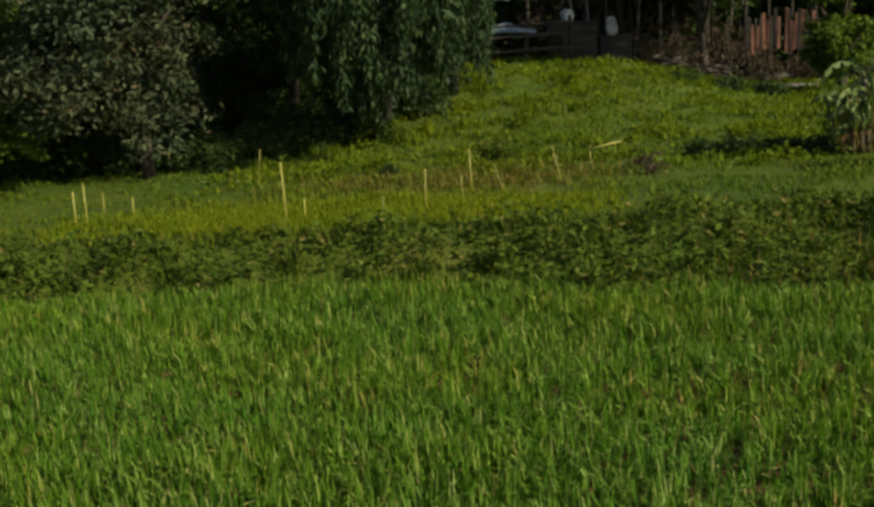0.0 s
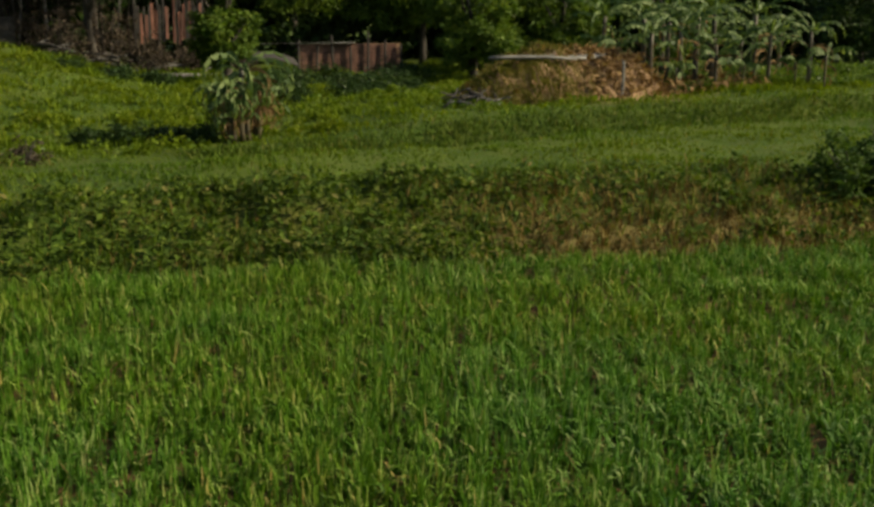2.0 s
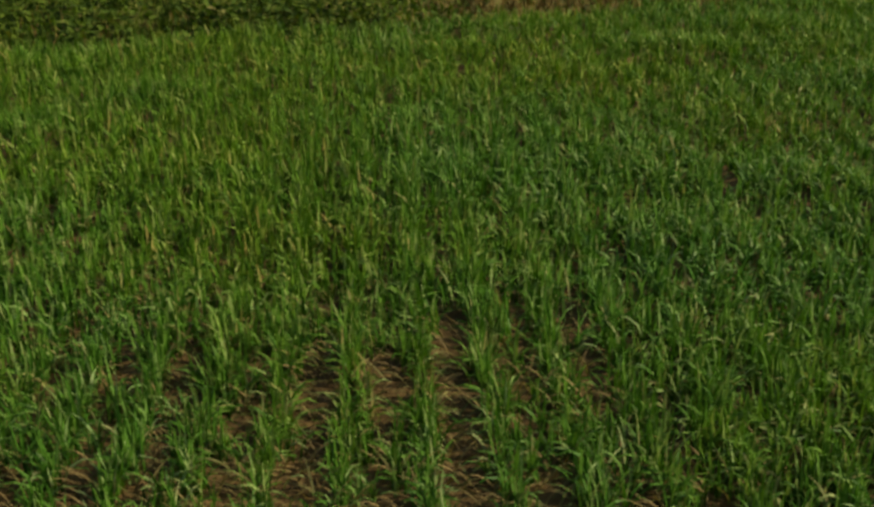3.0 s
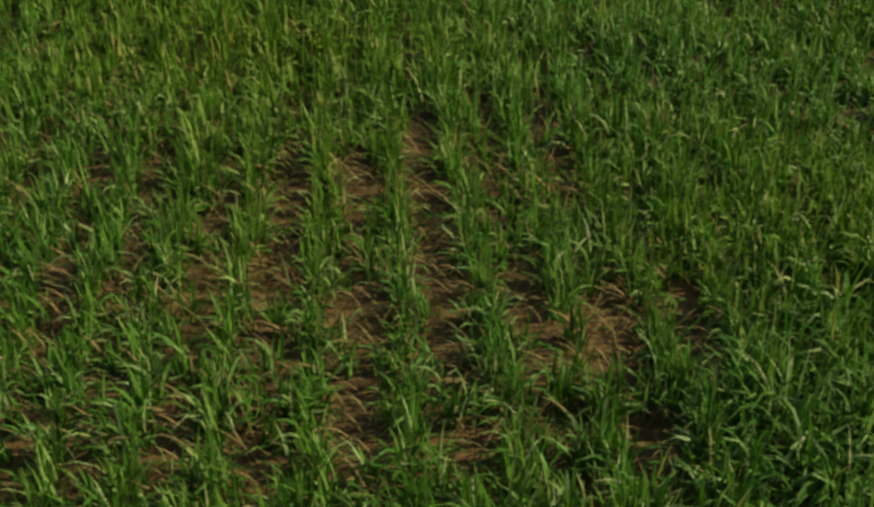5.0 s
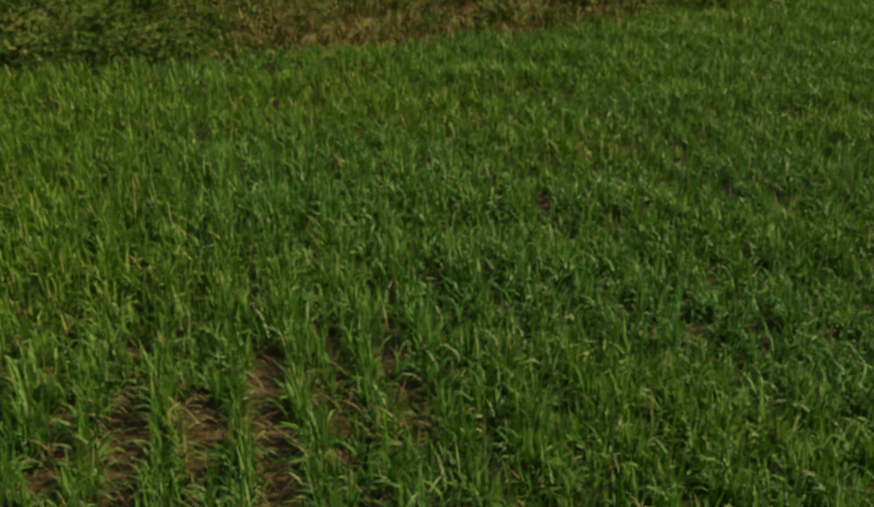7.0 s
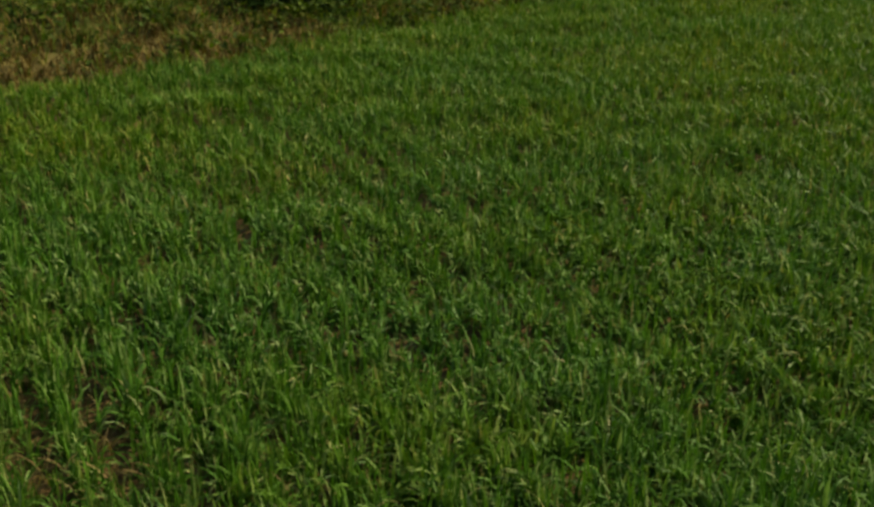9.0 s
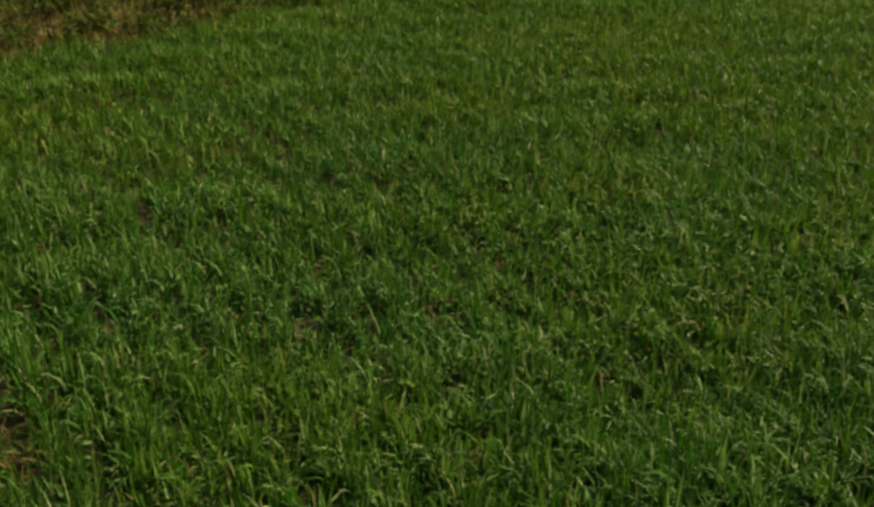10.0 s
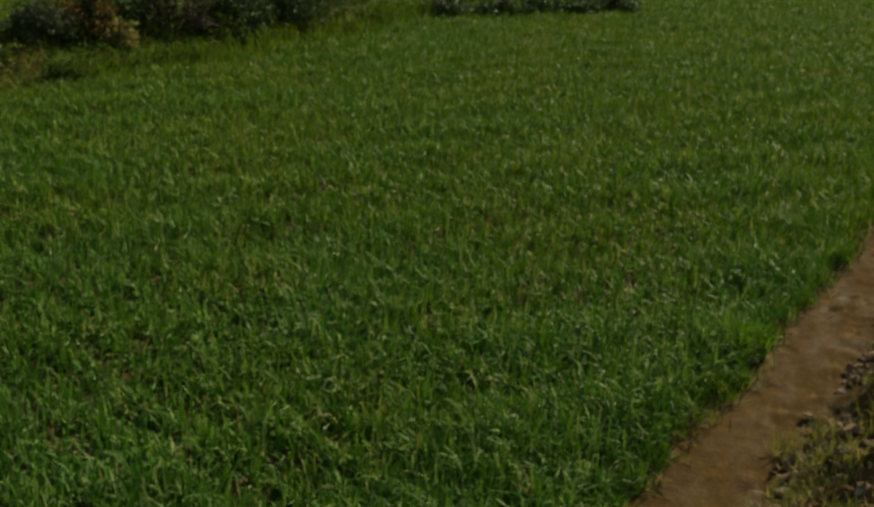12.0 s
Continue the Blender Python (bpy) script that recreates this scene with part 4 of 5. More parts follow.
# dark leaves in place of the shadow patches on the turf
for i, (x, y, h, w) in enumerate([(9.4, 25.0, 0.5, 0.6), (11.9, 25.8, 0.35, 0.6), (12.9, 26.0, 0.3, 0.5), (10.1, 26.2, 0.5, 0.5)]):
    make_shrub("shrub", (x, y), "low dark shrub put in for shade below the pen", h, w, TREE_DARK, 265 + i, 70, 45, 0.07)
# weeds set thick and dark, since no crown casts the slope's shade
for i, (x, y, h, w) in enumerate([(8.7, 23.5, 0.55, 0.5), (9.2, 23.4, 0.5, 0.5), (10.5, 23.3, 0.35, 0.55), (11.0, 24.1, 0.4, 0.6), (11.4, 23.5, 0.3, 0.5), (10.0, 25.6, 0.5, 0.7), (11.5, 25.4, 0.45, 0.7), (12.6, 25.0, 0.35, 0.6), (13.2, 27.0, 0.5, 0.8), (12.0, 28.2, 0.55, 0.8), (14.2, 28.2, 0.6, 0.8), (10.8, 28.0, 0.5, 0.7), (5.4, 27.5, 0.25, 0.6), (6.4, 27.2, 0.25, 0.6), (7.3, 27.0, 0.3, 0.5)]):
    make_shrub("shrub", (x, y), "low dark weedy shrub thickened to carry the slope's shade", h, w, TREE_DARK, 400 + i, 60, 40, 0.08)
# shrubs along the edge of the crop
make_shrub("shrub", (13.3, 12.2), "dark green leafy shrub at the crop's edge", 0.92, 0.80, TREE_MID, 201, 46, 46, 0.105)
make_shrub("shrub", (13.9, 12.0), "low dark leafy shrub at the crop's edge", 0.55, 0.70, TREE_DARK, 215, 36, 46, 0.095)
make_shrub("shrub", (14.3, 12.6), "green leafy shrub at the crop's edge", 0.80, 0.7, TREE_MID, 202, 40, 46, 0.10)
make_shrub("shrub", (3.2, 18.9), "small withered brown shrub on the terrace", 0.5, 0.36, BRUSH, 203, 24, 11, 0.07)
make_shrub("shrub", (-0.85, 19.6), "small dark round shrub on the terrace", 0.28, 0.2, TREE_DARK, 204, 30, 30, 0.05)
make_shrub("shrub", (1.0, 21.0), "low green shrub on the slope", 0.45, 0.6, WEED, 205, 50, 40, 0.07)
make_shrub("shrub", (-1.2, 23.2), "low green shrub below the weeping tree", 0.5, 0.6, WEED, 206, 50, 40, 0.07)
make_shrub("shrub", (18.6, 11.2), "dark shrub at the far crop corner", 0.7, 0.65, TREE_GREY, 207, 100, 50, 0.07)
make_shrub("shrub", (19.6, 10.9), "reddish dry shrub at the far crop corner", 1.0, 0.7, DRY, 208, 70, 40, 0.07)
make_shrub("shrub", (20.4, 11.0), "dark shrub at the far crop corner", 1.3, 1.0, TREE_DARK, 209, 120, 50, 0.08)
make_shrub("shrub", (19.5, 10.1), "pale dry shrub at the far crop corner", 0.8, 0.35, PALE_GRASS, 210, 40, 30, 0.07)
make_shrub("shrub", (22.7, 9.4), "dark shrub at the far crop corner", 1.15, 0.9, TREE_DARK, 211, 110, 50, 0.08)
make_shrub("shrub", (24.3, 8.9), "dark shrub at the far crop corner", 1.0, 0.9, TREE_DARK, 216, 110, 50, 0.08)
make_shrub("shrub", (21.3, 10.1), "brown twiggy shrub at the far crop corner", 1.3, 0.9, BRUSH, 217, 80, 40, 0.08)
make_shrub("shrub", (26.0, 9.2), "dark shrub at the far crop corner", 0.9, 1.2, TREE_DARK, 212, 110, 50, 0.08)
make_shrub("shrub", (21.9, 9.4), "light green shrub at the far crop corner", 0.5, 0.6, WEED, 213, 70, 50, 0.06)
make_shrub("shrub", (17.3, 9.9), "light green shrub at the far crop corner", 0.45, 0.5, WEED, 214, 60, 50, 0.06)
for i in range(9):
    make_shrub("hedge_shrub", (47.0 + 1.0 * math.sin(i), 5.5 - 2.4 * i), "dark hedge shrub at the far end of the crop", 1.6, 1.5, TREE_DARK, 230 + i, 90, 40, 0.12)

# ---- bananas ----


def banana_leaf(rng, length, width, droop):
    """One arching torn leaf, its rib leaving the stem top along +x."""
    segs = 9
    bm = bmesh.new()
    p, a = np.zeros(3), rng.uniform(0.9, 1.25)
    rows = []
    for s in range(segs + 1):
        u = s / segs
        w = width * 0.5 * max(0.06, math.sin(math.pi * min(1, 0.08 + u * 0.92)) ** 0.6) if u > 0.12 else 0.015
        rows.append((p.copy(), w, a))
        a -= droop / segs * (0.5 + u)
        p = p + np.array([math.cos(a), 0, math.sin(a)]) * length / segs
    for (p0, v0, a0), (p1, v1, a1) in zip(rows, rows[1:]):
        for side in (1, -1):
            w0, w1 = v0, v1
            hang = rng.uniform(0.9, 2.6)
            w0, w1 = w0 * 0.75, w1 * 0.75
            sag0, sag1 = w0 * hang, w1 * hang * rng.uniform(0.8, 1.2)
            gap = rng.uniform(0.05, 0.32) * (p1 - p0)
            q = [bm.verts.new(p0), bm.verts.new(p0 + np.array([0, side * w0, -sag0]) + gap), bm.verts.new(p1 + np.array([0, side * w1, -sag1]) - gap), bm.verts.new(p1)]
            bm.faces.new(q)
    return bm


def make_banana(where, tall, seed, label, count=8, dead=4, width=0.24, reach=0.8, suckers=0, droop=(1.7, 3.4)):
    rng = np.random.default_rng(seed)
    t = empty("banana_plant", on_ground(*where, -0.03))
    stems = [((0, 0), tall)] + [((rng.uniform(-0.3, 0.3), rng.uniform(-0.25, 0.25)), tall * rng.uniform(0.55, 0.85)) for _ in range(suckers)]
    for (sx, sy), h in stems:
        top = h * 0.62
        bm = bmesh.new()
        tube(bm, (sx, sy, 0), (sx * 1.2, sy * 1.2, top), 0.028 * tall, 0.018 * tall, 9, (rng.uniform(-0.03, 0.03), 0, 0))
        part("stem", bm, STEM, t, smooth=True)
        for k in range(count):
            bm = banana_leaf(rng, h * reach * rng.uniform(0.75, 1.1), width * rng.uniform(0.7, 1.15), rng.uniform(*droop))
            bm.transform(Matrix.Translation((sx * 1.2, sy * 1.2, top * (rng.uniform(0.93, 1.0) if k % 3 else rng.uniform(0.5, 0.9)))) @ pose(0, 0, 0, 0, 0, k * 137.5 + rng.uniform(-25, 25)))
            part("leaf", bm, BANANA, t)
        for k in range(dead):
            bm = banana_leaf(rng, h * 0.55 * rng.uniform(0.7, 1.1), width * 0.45, 4.6)
            bm.transform(Matrix.Translation((sx * 1.1, sy * 1.1, top * rng.uniform(0.38, 0.88))) @ pose(0, 0, 0, 0, 0, rng.uniform(0, 360)))
            part("dead_leaf", bm, BANANA_DEAD, t, "brown dead hanging leaf")
    return tagged(t, label, "banana plant", "banana plants")


make_banana((6.9, 19.7), 2.05, 301, "banana clump with drooping leaves and brown dead skirts", 13, 15, 0.095, 0.74, 6, (3.4, 5.2))
LABEL = "banana plant with torn green leaves in the grove"
GROVE = [(16.0, 20.3), (17.9, 21.1), (19.0, 20.9), (20.3, 21.9), (20.4, 20.2), (19.2, 22.2), (17.4, 22.4), (16.3, 21.8), (17.0, 20.6), (17.5, 21.6), (18.1, 20.7), (18.7, 21.5), (19.4, 20.4), (19.9, 21.4), (18.3, 22.8), (20.0, 22.9), (16.9, 23.2), (21.8, 22.6)]
for i, (x, y) in enumerate(GROVE):
    make_banana((x, y), 2.15 + 0.55 * math.sin(i * 2.4), 310 + i, LABEL, 10, 3, 0.115, 0.55)

for i, (x, y) in enumerate([(16.6, 20.2), (17.6, 20.1), (18.5, 20.2), (19.9, 20.1), (20.6, 19.9), (23.6, 20.6)]):
    make_banana((x, y), 1.05 + 0.25 * math.sin(i * 1.9), 350 + i, "young banana sucker at the edge of the grove", 6, 3, 0.15, 0.65)

# ---- bamboo stakes of the old fence ----


def make_stake(x, y, tall, thick, lean=(0, 0), label="thin yellow bamboo stake standing in the terrace grass"):
    bm = bmesh.new()
    top = (lean[0], lean[1], tall)
    tube(bm, (0, 0, -0.1), top, thick, thick * 0.8, 8)
    for k in range(1, int(tall / 0.22)):
        u = k * 0.22 / tall
        c = Vector((lean[0] * u, lean[1] * u, tall * u))
        tube(bm, c - Vector((0, 0, 0.008)), c + Vector((0, 0, 0.008)), thick * 1.18, thick * 1.18, 8)
    ob = part("fence_stake", bm, BAMBOO, smooth=True)
    ob.location = on_ground(x, y)
    return tagged(ob, label, "fence stake", "fence stakes")


STAKES = [(-5.17, 16.84, 0.52, 0.022, 0), (-5.0, 16.8, 0.62, 0.022, 0), (-5.13, 18.1, 0.35, 0.02, 0), (-4.55, 17.6, 0.3, 0.02, 0), (-2.12, 16.3, 0.86, 0.024, -0.02), (-3.05, 19.7, 0.62, 0.018, 0.1), (-5.0, 22.0, 0.4, 0.02, 0),
          (-0.23, 16.5, 0.60, 0.02, 0.03), (-0.78, 16.1, 0.34, 0.018, 0), (-1.9, 16.6, 0.3, 0.016, 0), (0.46, 18.1, 0.62, 0.02, -0.02), (0.3, 17.6, 0.36, 0.018, 0), (1.86, 18.3, 0.58, 0.02, -0.16), (2.4, 19.3, 0.42, 0.018, 0.0), (0.95, 18.2, 0.4, 0.018, -0.15)]
for x, y, h, r, lx in STAKES:
    make_stake(x, y, h, r * 0.55, (lx, 0.02))
bm = bmesh.new()
tube(bm, (-0.28, 0, 0), (0.28, 0.05, 0.1), 0.018, 0.014, 8)
rail = part("fence_rail", bm, BAMBOO, smooth=True)
rail.location = on_ground(2.62, 19.28, 0.36)
tagged(rail, "short slanting bamboo rail tied to a stake", "fence rail")

# ---- the farmyard at the top of the slope ----


def make_table(x, y):
    t = empty("wooden_table", on_ground(x, y), 3)
    for k in range(4):
        bm = bmesh.new()
        box(bm, -1.15, 1.15, -0.4 + k * 0.2, -0.215 + k * 0.2, 0.66, 0.71, 0.006)
        part("plank", bm, DARKWOOD, t)
    for px in (-1.0, 0.0, 1.0):
        for py in (-0.3, 0.3):
            bm = bmesh.new()
            tube(bm, (px, py, -0.1), (px, py, 0.66), 0.05, 0.045, 8)
            part("leg", bm, DARKWOOD, t)
    for z in (0.3, 0.95):
        bm = bmesh.new()
        tube(bm, (-1.25, -0.42, z), (1.2, -0.42, z + 0.05), 0.035, 0.03, 8)
        part("rail", bm, DARKWOOD, t)
    for px in (-1.2, 1.15):
        bm = bmesh.new()
        tube(bm, (px, -0.38, -0.1), (px, -0.38, 1.15), 0.045, 0.04, 8)
        part("post", bm, DARKWOOD, t)
    return tagged(t, "rough dark wooden outdoor table with rails", "table")


def make_sack(where, w, d, h, seed, label, lean=0.0):
    rnd = random.Random(seed)
    bm = bmesh.new()
    bmesh.ops.create_cube(bm, size=1)
    bmesh.ops.subdivide_edges(bm, edges=bm.edges[:], cuts=4, use_grid_fill=True)
    for v in bm.verts:
        c = v.co
        k = (abs(c.x * 2) ** 4 + abs(c.y * 2) ** 4 + abs(c.z * 2) ** 4) ** 0.25
        c /= max(k, 1e-3)
        pinch = 1 - 0.45 * max(0, c.z * 2 - 0.45)
        n = 0.30 * noise.noise(c * 3.2 + Vector((seed, 0, 0)))
        v.co = Vector((c.x * w * 2 * 0.5 * pinch * (1 + n), c.y * d * pinch * (1 + n), (c.z + 0.5) * h))
    ob = part("sack", bm, SACK, smooth=True)
    ob.location = where
    ob.rotation_euler = (0, lean, rnd.uniform(0, 3))
    return tagged(ob, label, "sack", "sacks")


make_table(2.3, 32.0)
bm = bmesh.new()
bmesh.ops.create_grid(bm, x_segments=14, y_segments=8, size=0.5)
for v in bm.verts:
    v.co = Vector((v.co.x * 1.7, v.co.y * 0.8, 0.26 * math.exp(-(v.co.x ** 2 * 9 + v.co.y ** 2 * 8)) + 0.05 * noise.noise(v.co * 6)))
bmesh.ops.solidify(bm, geom=bm.faces[:], thickness=0.02)
tarp = part("tarpaulin", bm, TARP, smooth=True)
tarp.location = on_ground(1.75, 32.0, 0.74)
tagged(tarp, "crumpled grey-blue tarpaulin heaped on the table", "tarpaulin")
bm = bmesh.new()
bmesh.ops.create_grid(bm, x_segments=20, y_segments=10, size=0.5)
for v in bm.verts:
    v.co = Vector((v.co.x * 0.9, 0.07 * math.sin(v.co.x * 17) * (0.6 - v.co.y) + 0.05 * noise.noise(v.co * 5), v.co.y * 0.6 - 0.12 * math.cos(v.co.x * 6) * (v.co.y + 0.5)))
bmesh.ops.solidify(bm, geom=bm.faces[:], thickness=0.012)
hung = part("hanging_sheet", bm, TARP, smooth=True)
hung.location = on_ground(2.0, 33.2, 2.0)
tagged(hung, "pale blue sheet hung up behind the table", "tarpaulin")
for px in (1.5, 2.5):
    bm = bmesh.new()
    tube(bm, (0, 0, -0.1), (0, 0, 2.4), 0.035, 0.03, 8)
    ob = part("pole", bm, BARK, smooth=True)
    ob.location = on_ground(px, 33.25)
    tagged(ob, "rough dark pole holding up a sheet", "pole", "poles")
make_sack((3.5, 32.6, float(height(3.6, 32.7)) + 0.985), 0.30, 0.26, 0.36, 1, "full white woven sack on a dark bin")
make_sack((4.7, 32.6, float(height(4.75, 32.6)) + 0.735), 0.28, 0.24, 0.5, 2, "tall white woven sack standing on a dark bin", 0.06)


def make_bin(x, y, w, d, h):
    t = empty("wooden_bin", on_ground(x, y, -0.05))
    for k in range(6):
        for sy in (-d / 2, d / 2):
            bm = bmesh.new()
            box(bm, -w / 2, w / 2, sy - 0.02, sy + 0.02, k * h / 6, (k + 0.9) * h / 6, 0.004)
            part("board", bm, DARKWOOD, t)
    for sx in (-w / 2, w / 2):
        bm = bmesh.new()
        box(bm, sx - 0.02, sx + 0.02, -d / 2 + 0.021, d / 2 - 0.021, 0, h)
        part("end_board", bm, DARKWOOD, t)
    bm = bmesh.new()
    box(bm, -w / 2 - 0.05, w / 2 + 0.05, -d / 2 - 0.05, d / 2 + 0.05, h, h + 0.04, 0.006)
    part("lid", bm, DARKWOOD, t)
    return tagged(t, "dark plank storage bin with a flat lid", "bin")


make_bin(3.6, 32.7, 1.3, 0.7, 1.0)
make_bin(4.75, 32.6, 0.8, 0.6, 0.75)


def make_log(where, length, r, turn, mat, label, seed, tilt=0.0):
    rnd = random.Random(seed)
    bm = bmesh.new()
    tube(bm, (-length / 2, 0, 0), (length / 2, 0, 0), r, r * 0.75, 10, (0, rnd.uniform(-0.08, 0.08), rnd.uniform(0, 0.06)))
    if rnd.random() < 0.7:
        tube(bm, (length * 0.1, 0, 0), (length * 0.28, rnd.uniform(-0.2, 0.2), r * 3.2), r * 0.4, r * 0.2, 6)
    ob = part("log", bm, mat, smooth=True)
    ob.location = where
    ob.rotation_euler = (0, tilt, turn)
    return tagged(ob, label, "log", "logs")


rnd = random.Random(5)
for k in range(26):
    x, y = rnd.uniform(5.6, 8.8), rnd.uniform(30.2, 32.2)
    make_log(on_ground(x, y, 0.06 + 0.09 * (k % 4)), rnd.uniform(0.5, 1.2), rnd.uniform(0.02, 0.05), rnd.uniform(-1.2, 1.2), DARKWOOD if k % 3 else GREYWOOD, "weathered grey branch heaped in the farmyard", k, rnd.uniform(-0.25, 0.25))
make_log(on_ground(8.9, 29.4, 0.07), 1.6, 0.07, -0.25, GREYWOOD, "pale bare log lying in the grass", 90)
for k in range(20):
    x, y = rnd.uniform(3.0, 8.8), rnd.uniform(33.2, 34.2)
    bm = bmesh.new()
    tube(bm, (0, 0, -0.1), (rnd.uniform(-0.3, 0.3), 0, rnd.uniform(1.6, 3.2)), rnd.uniform(0.03, 0.07), 0.02, 7, (rnd.uniform(-0.1, 0.1), 0, 0))
    ob = part("sapling_stem", bm, GREYWOOD if k % 3 == 0 else BARK, smooth=True)
    ob.location = on_ground(x, y)
    tagged(ob, "thin bare brown trunk in the farmyard", "sapling", "bare trunks")


def make_board_fence(x0, y0, x1, y1, tall, mat, seed, label, gap=0.58):
    """Uneven upright boards on two rails between dark posts."""
    rnd = random.Random(seed)
    t = empty("board_fence", on_ground(x0, y0), math.degrees(math.atan2(y1 - y0, x1 - x0)))
    length = math.hypot(x1 - x0, y1 - y0)
    s = 0.0
    while s < length:
        w = rnd.uniform(0.04, 0.09)
        if rnd.random() > 0.06:
            bm = bmesh.new()
            box(bm, s, s + w, -0.012, 0.012, tall * rnd.uniform(0.3, 0.42), tall * rnd.uniform(0.75, 1.1), 0.014, rnd)
            part("board", bm, mat if rnd.random() > gap else DARKWOOD, t)
        s += w + rnd.uniform(0.005, 0.03)
    for z in (0.5, 0.8):
        bm = bmesh.new()
        box(bm, -0.05, length + 0.05, 0.016, 0.06, tall * z - 0.03, tall * z + 0.03, 0.004)
        part("rail", bm, DARKWOOD, t)
    for k in range(4):
        bm = bmesh.new()
        tube(bm, (length * k / 3, 0.11, -0.2), (length * k / 3, 0.11, tall * 1.25), 0.045, 0.04, 7)
        part("post", bm, DARKWOOD, t)
    return tagged(t, label, "fence", "board fences")


make_board_fence(8.5, 33.5, 10.3, 33.1, 1.65, REDWOOD, 8, "weathered red-brown board fence with uneven uprights")


def make_pen(x0, y0, length, turn):
    """A low brick pen wall with dark posts and a sloping plank on top."""
    t = empty("pen_wall", on_ground(x0, y0, -0.05), turn)
    me = None
    for row in range(9):
        n = int(length / 0.24)
        for k in range(n):
            if me is None:
                bm = bmesh.new()
                box(bm, 0, 0.228, 0, 0.11, 0, 0.082, 0.003)
                ob = part("brick", bm, BRICKRED, t)
                me = ob.data
            else:
                ob = part("brick", me, BRICKRED, t)
            ob.location = (k * 0.24 + 0.12 * (row % 2) + rnd.uniform(-0.004, 0.004), rnd.uniform(-0.006, 0.006), row * 0.094)
    bm = bmesh.new()
    box(bm, 0.02, length, 0.015, 0.095, 0, 0.84)
    part("mortar", bm, CLOD, t)
    for k in range(7):
        bm = bmesh.new()
        tube(bm, (length * k / 6, -0.07, -0.1), (length * k / 6 + rnd.uniform(-0.06, 0.06), -0.07, rnd.uniform(0.8, 1.2)), 0.035, 0.03, 7)
        part("post", bm, DARKWOOD, t)
    bm = bmesh.new()
    box(bm, -1.3, length * 0.55, -0.12, 0.1, 0.86, 0.90, 0.03)
    part("top_plank", bm, GREYWOOD, t)
    return tagged(t, "low red brick pen wall with dark posts", "wall")


make_pen(12.5, 31.5, 3.0, -10)
bm = bmesh.new()
bmesh.ops.create_grid(bm, x_segments=10, y_segments=4, size=0.5)
for v in bm.verts:
    v.co = Vector((v.co.x * 1.7, v.co.y * 0.9, 0.55 - 0.5 * v.co.x ** 2 * 1.6 + 0.15 * v.co.y))
bmesh.ops.solidify(bm, geom=bm.faces[:], thickness=0.03)
sheet = part("roof_sheet", bm, DARKWOOD, smooth=True)
sheet.location = on_ground(11.45, 31.2, -0.02)
sheet.rotation_euler = (0, 0, -0.2)
tagged(sheet, "dark curved sheet leaning over a dark trough", "roof sheet")

# ---- the debris heap beside the grove ----


def build_heap():
    rng = np.random.default_rng(41)
    n = 60
    u = np.linspace(-1, 1, n)
    gx, gy = np.meshgrid(u, u)
    x, y = 14.3 + gx.ravel() * 3.1, 20.8 + gy.ravel() * 1.2
    r = np.hypot(gx.ravel(), gy.ravel())
    prof = (1 - ss(r, 0.42, 1.0)) * (0.76 + 0.12 * W_MID(x, y)) + 0.05 * W_SMALL(x, y) * (1 - ss(r, 0.8, 1))
    z = height(x, y) - 0.06 + prof
    i = (np.arange(n - 1)[:, None] * n + np.arange(n - 1)).ravel()
    ob = new("earth_heap", array_mesh("earth_heap", np.stack([x, y, z], 1), np.stack([i, i + 1, i + n + 1, i + n], 1), CLOD, True))
    tagged(ob, "brown heap of dug earth beside the banana grove", "earth heap", kind="stuff")
    k = rng.integers(0, len(x), 16000)
    k = k[prof[k] > 0.1]
    c = np.stack([x[k], y[k], z[k]], 1) + rng.normal(0, 1, (len(k), 3)) * np.array([0.05, 0.05, 0.02]) + np.array([0, 0, 0.03])
    keep = rng.uniform(0, 1, len(k)) < 0.12 + 0.88 * ss(x[k], 13.9, 14.9)
    v, f = leaves(c[keep], rng.uniform(0.07, 0.22, keep.sum()), 0.3, 0.1, rng)
    tagged(new("leaf_litter", array_mesh("leaf_litter", v, f, BANANA_DEAD)), "dry brown leaves strewn over the earth heap", "leaf litter", kind="stuff")
    k = rng.integers(0, len(x), 42000)
    k = k[(prof[k] > 0.02) & (x[k] < 13.9 + 0.5 * rng.normal(0, 1, len(k)))]
    m = len(k)
    v, f = blades(x[k] + rng.normal(0, 0.03, m), y[k] + rng.normal(0, 0.015, m), rng.uniform(0.05, 0.15, m), rng.uniform(0.01, 0.02, m), rng.uniform(0.1, 0.6, m), rng.uniform(0.2, 1.5, m), 2, z=z[k], rng=rng)
    tagged(new("heap_grass", array_mesh("heap_grass", v, f, STRAW)), "yellowing grass on the flank of the earth heap", "grass", kind="stuff")


build_heap()
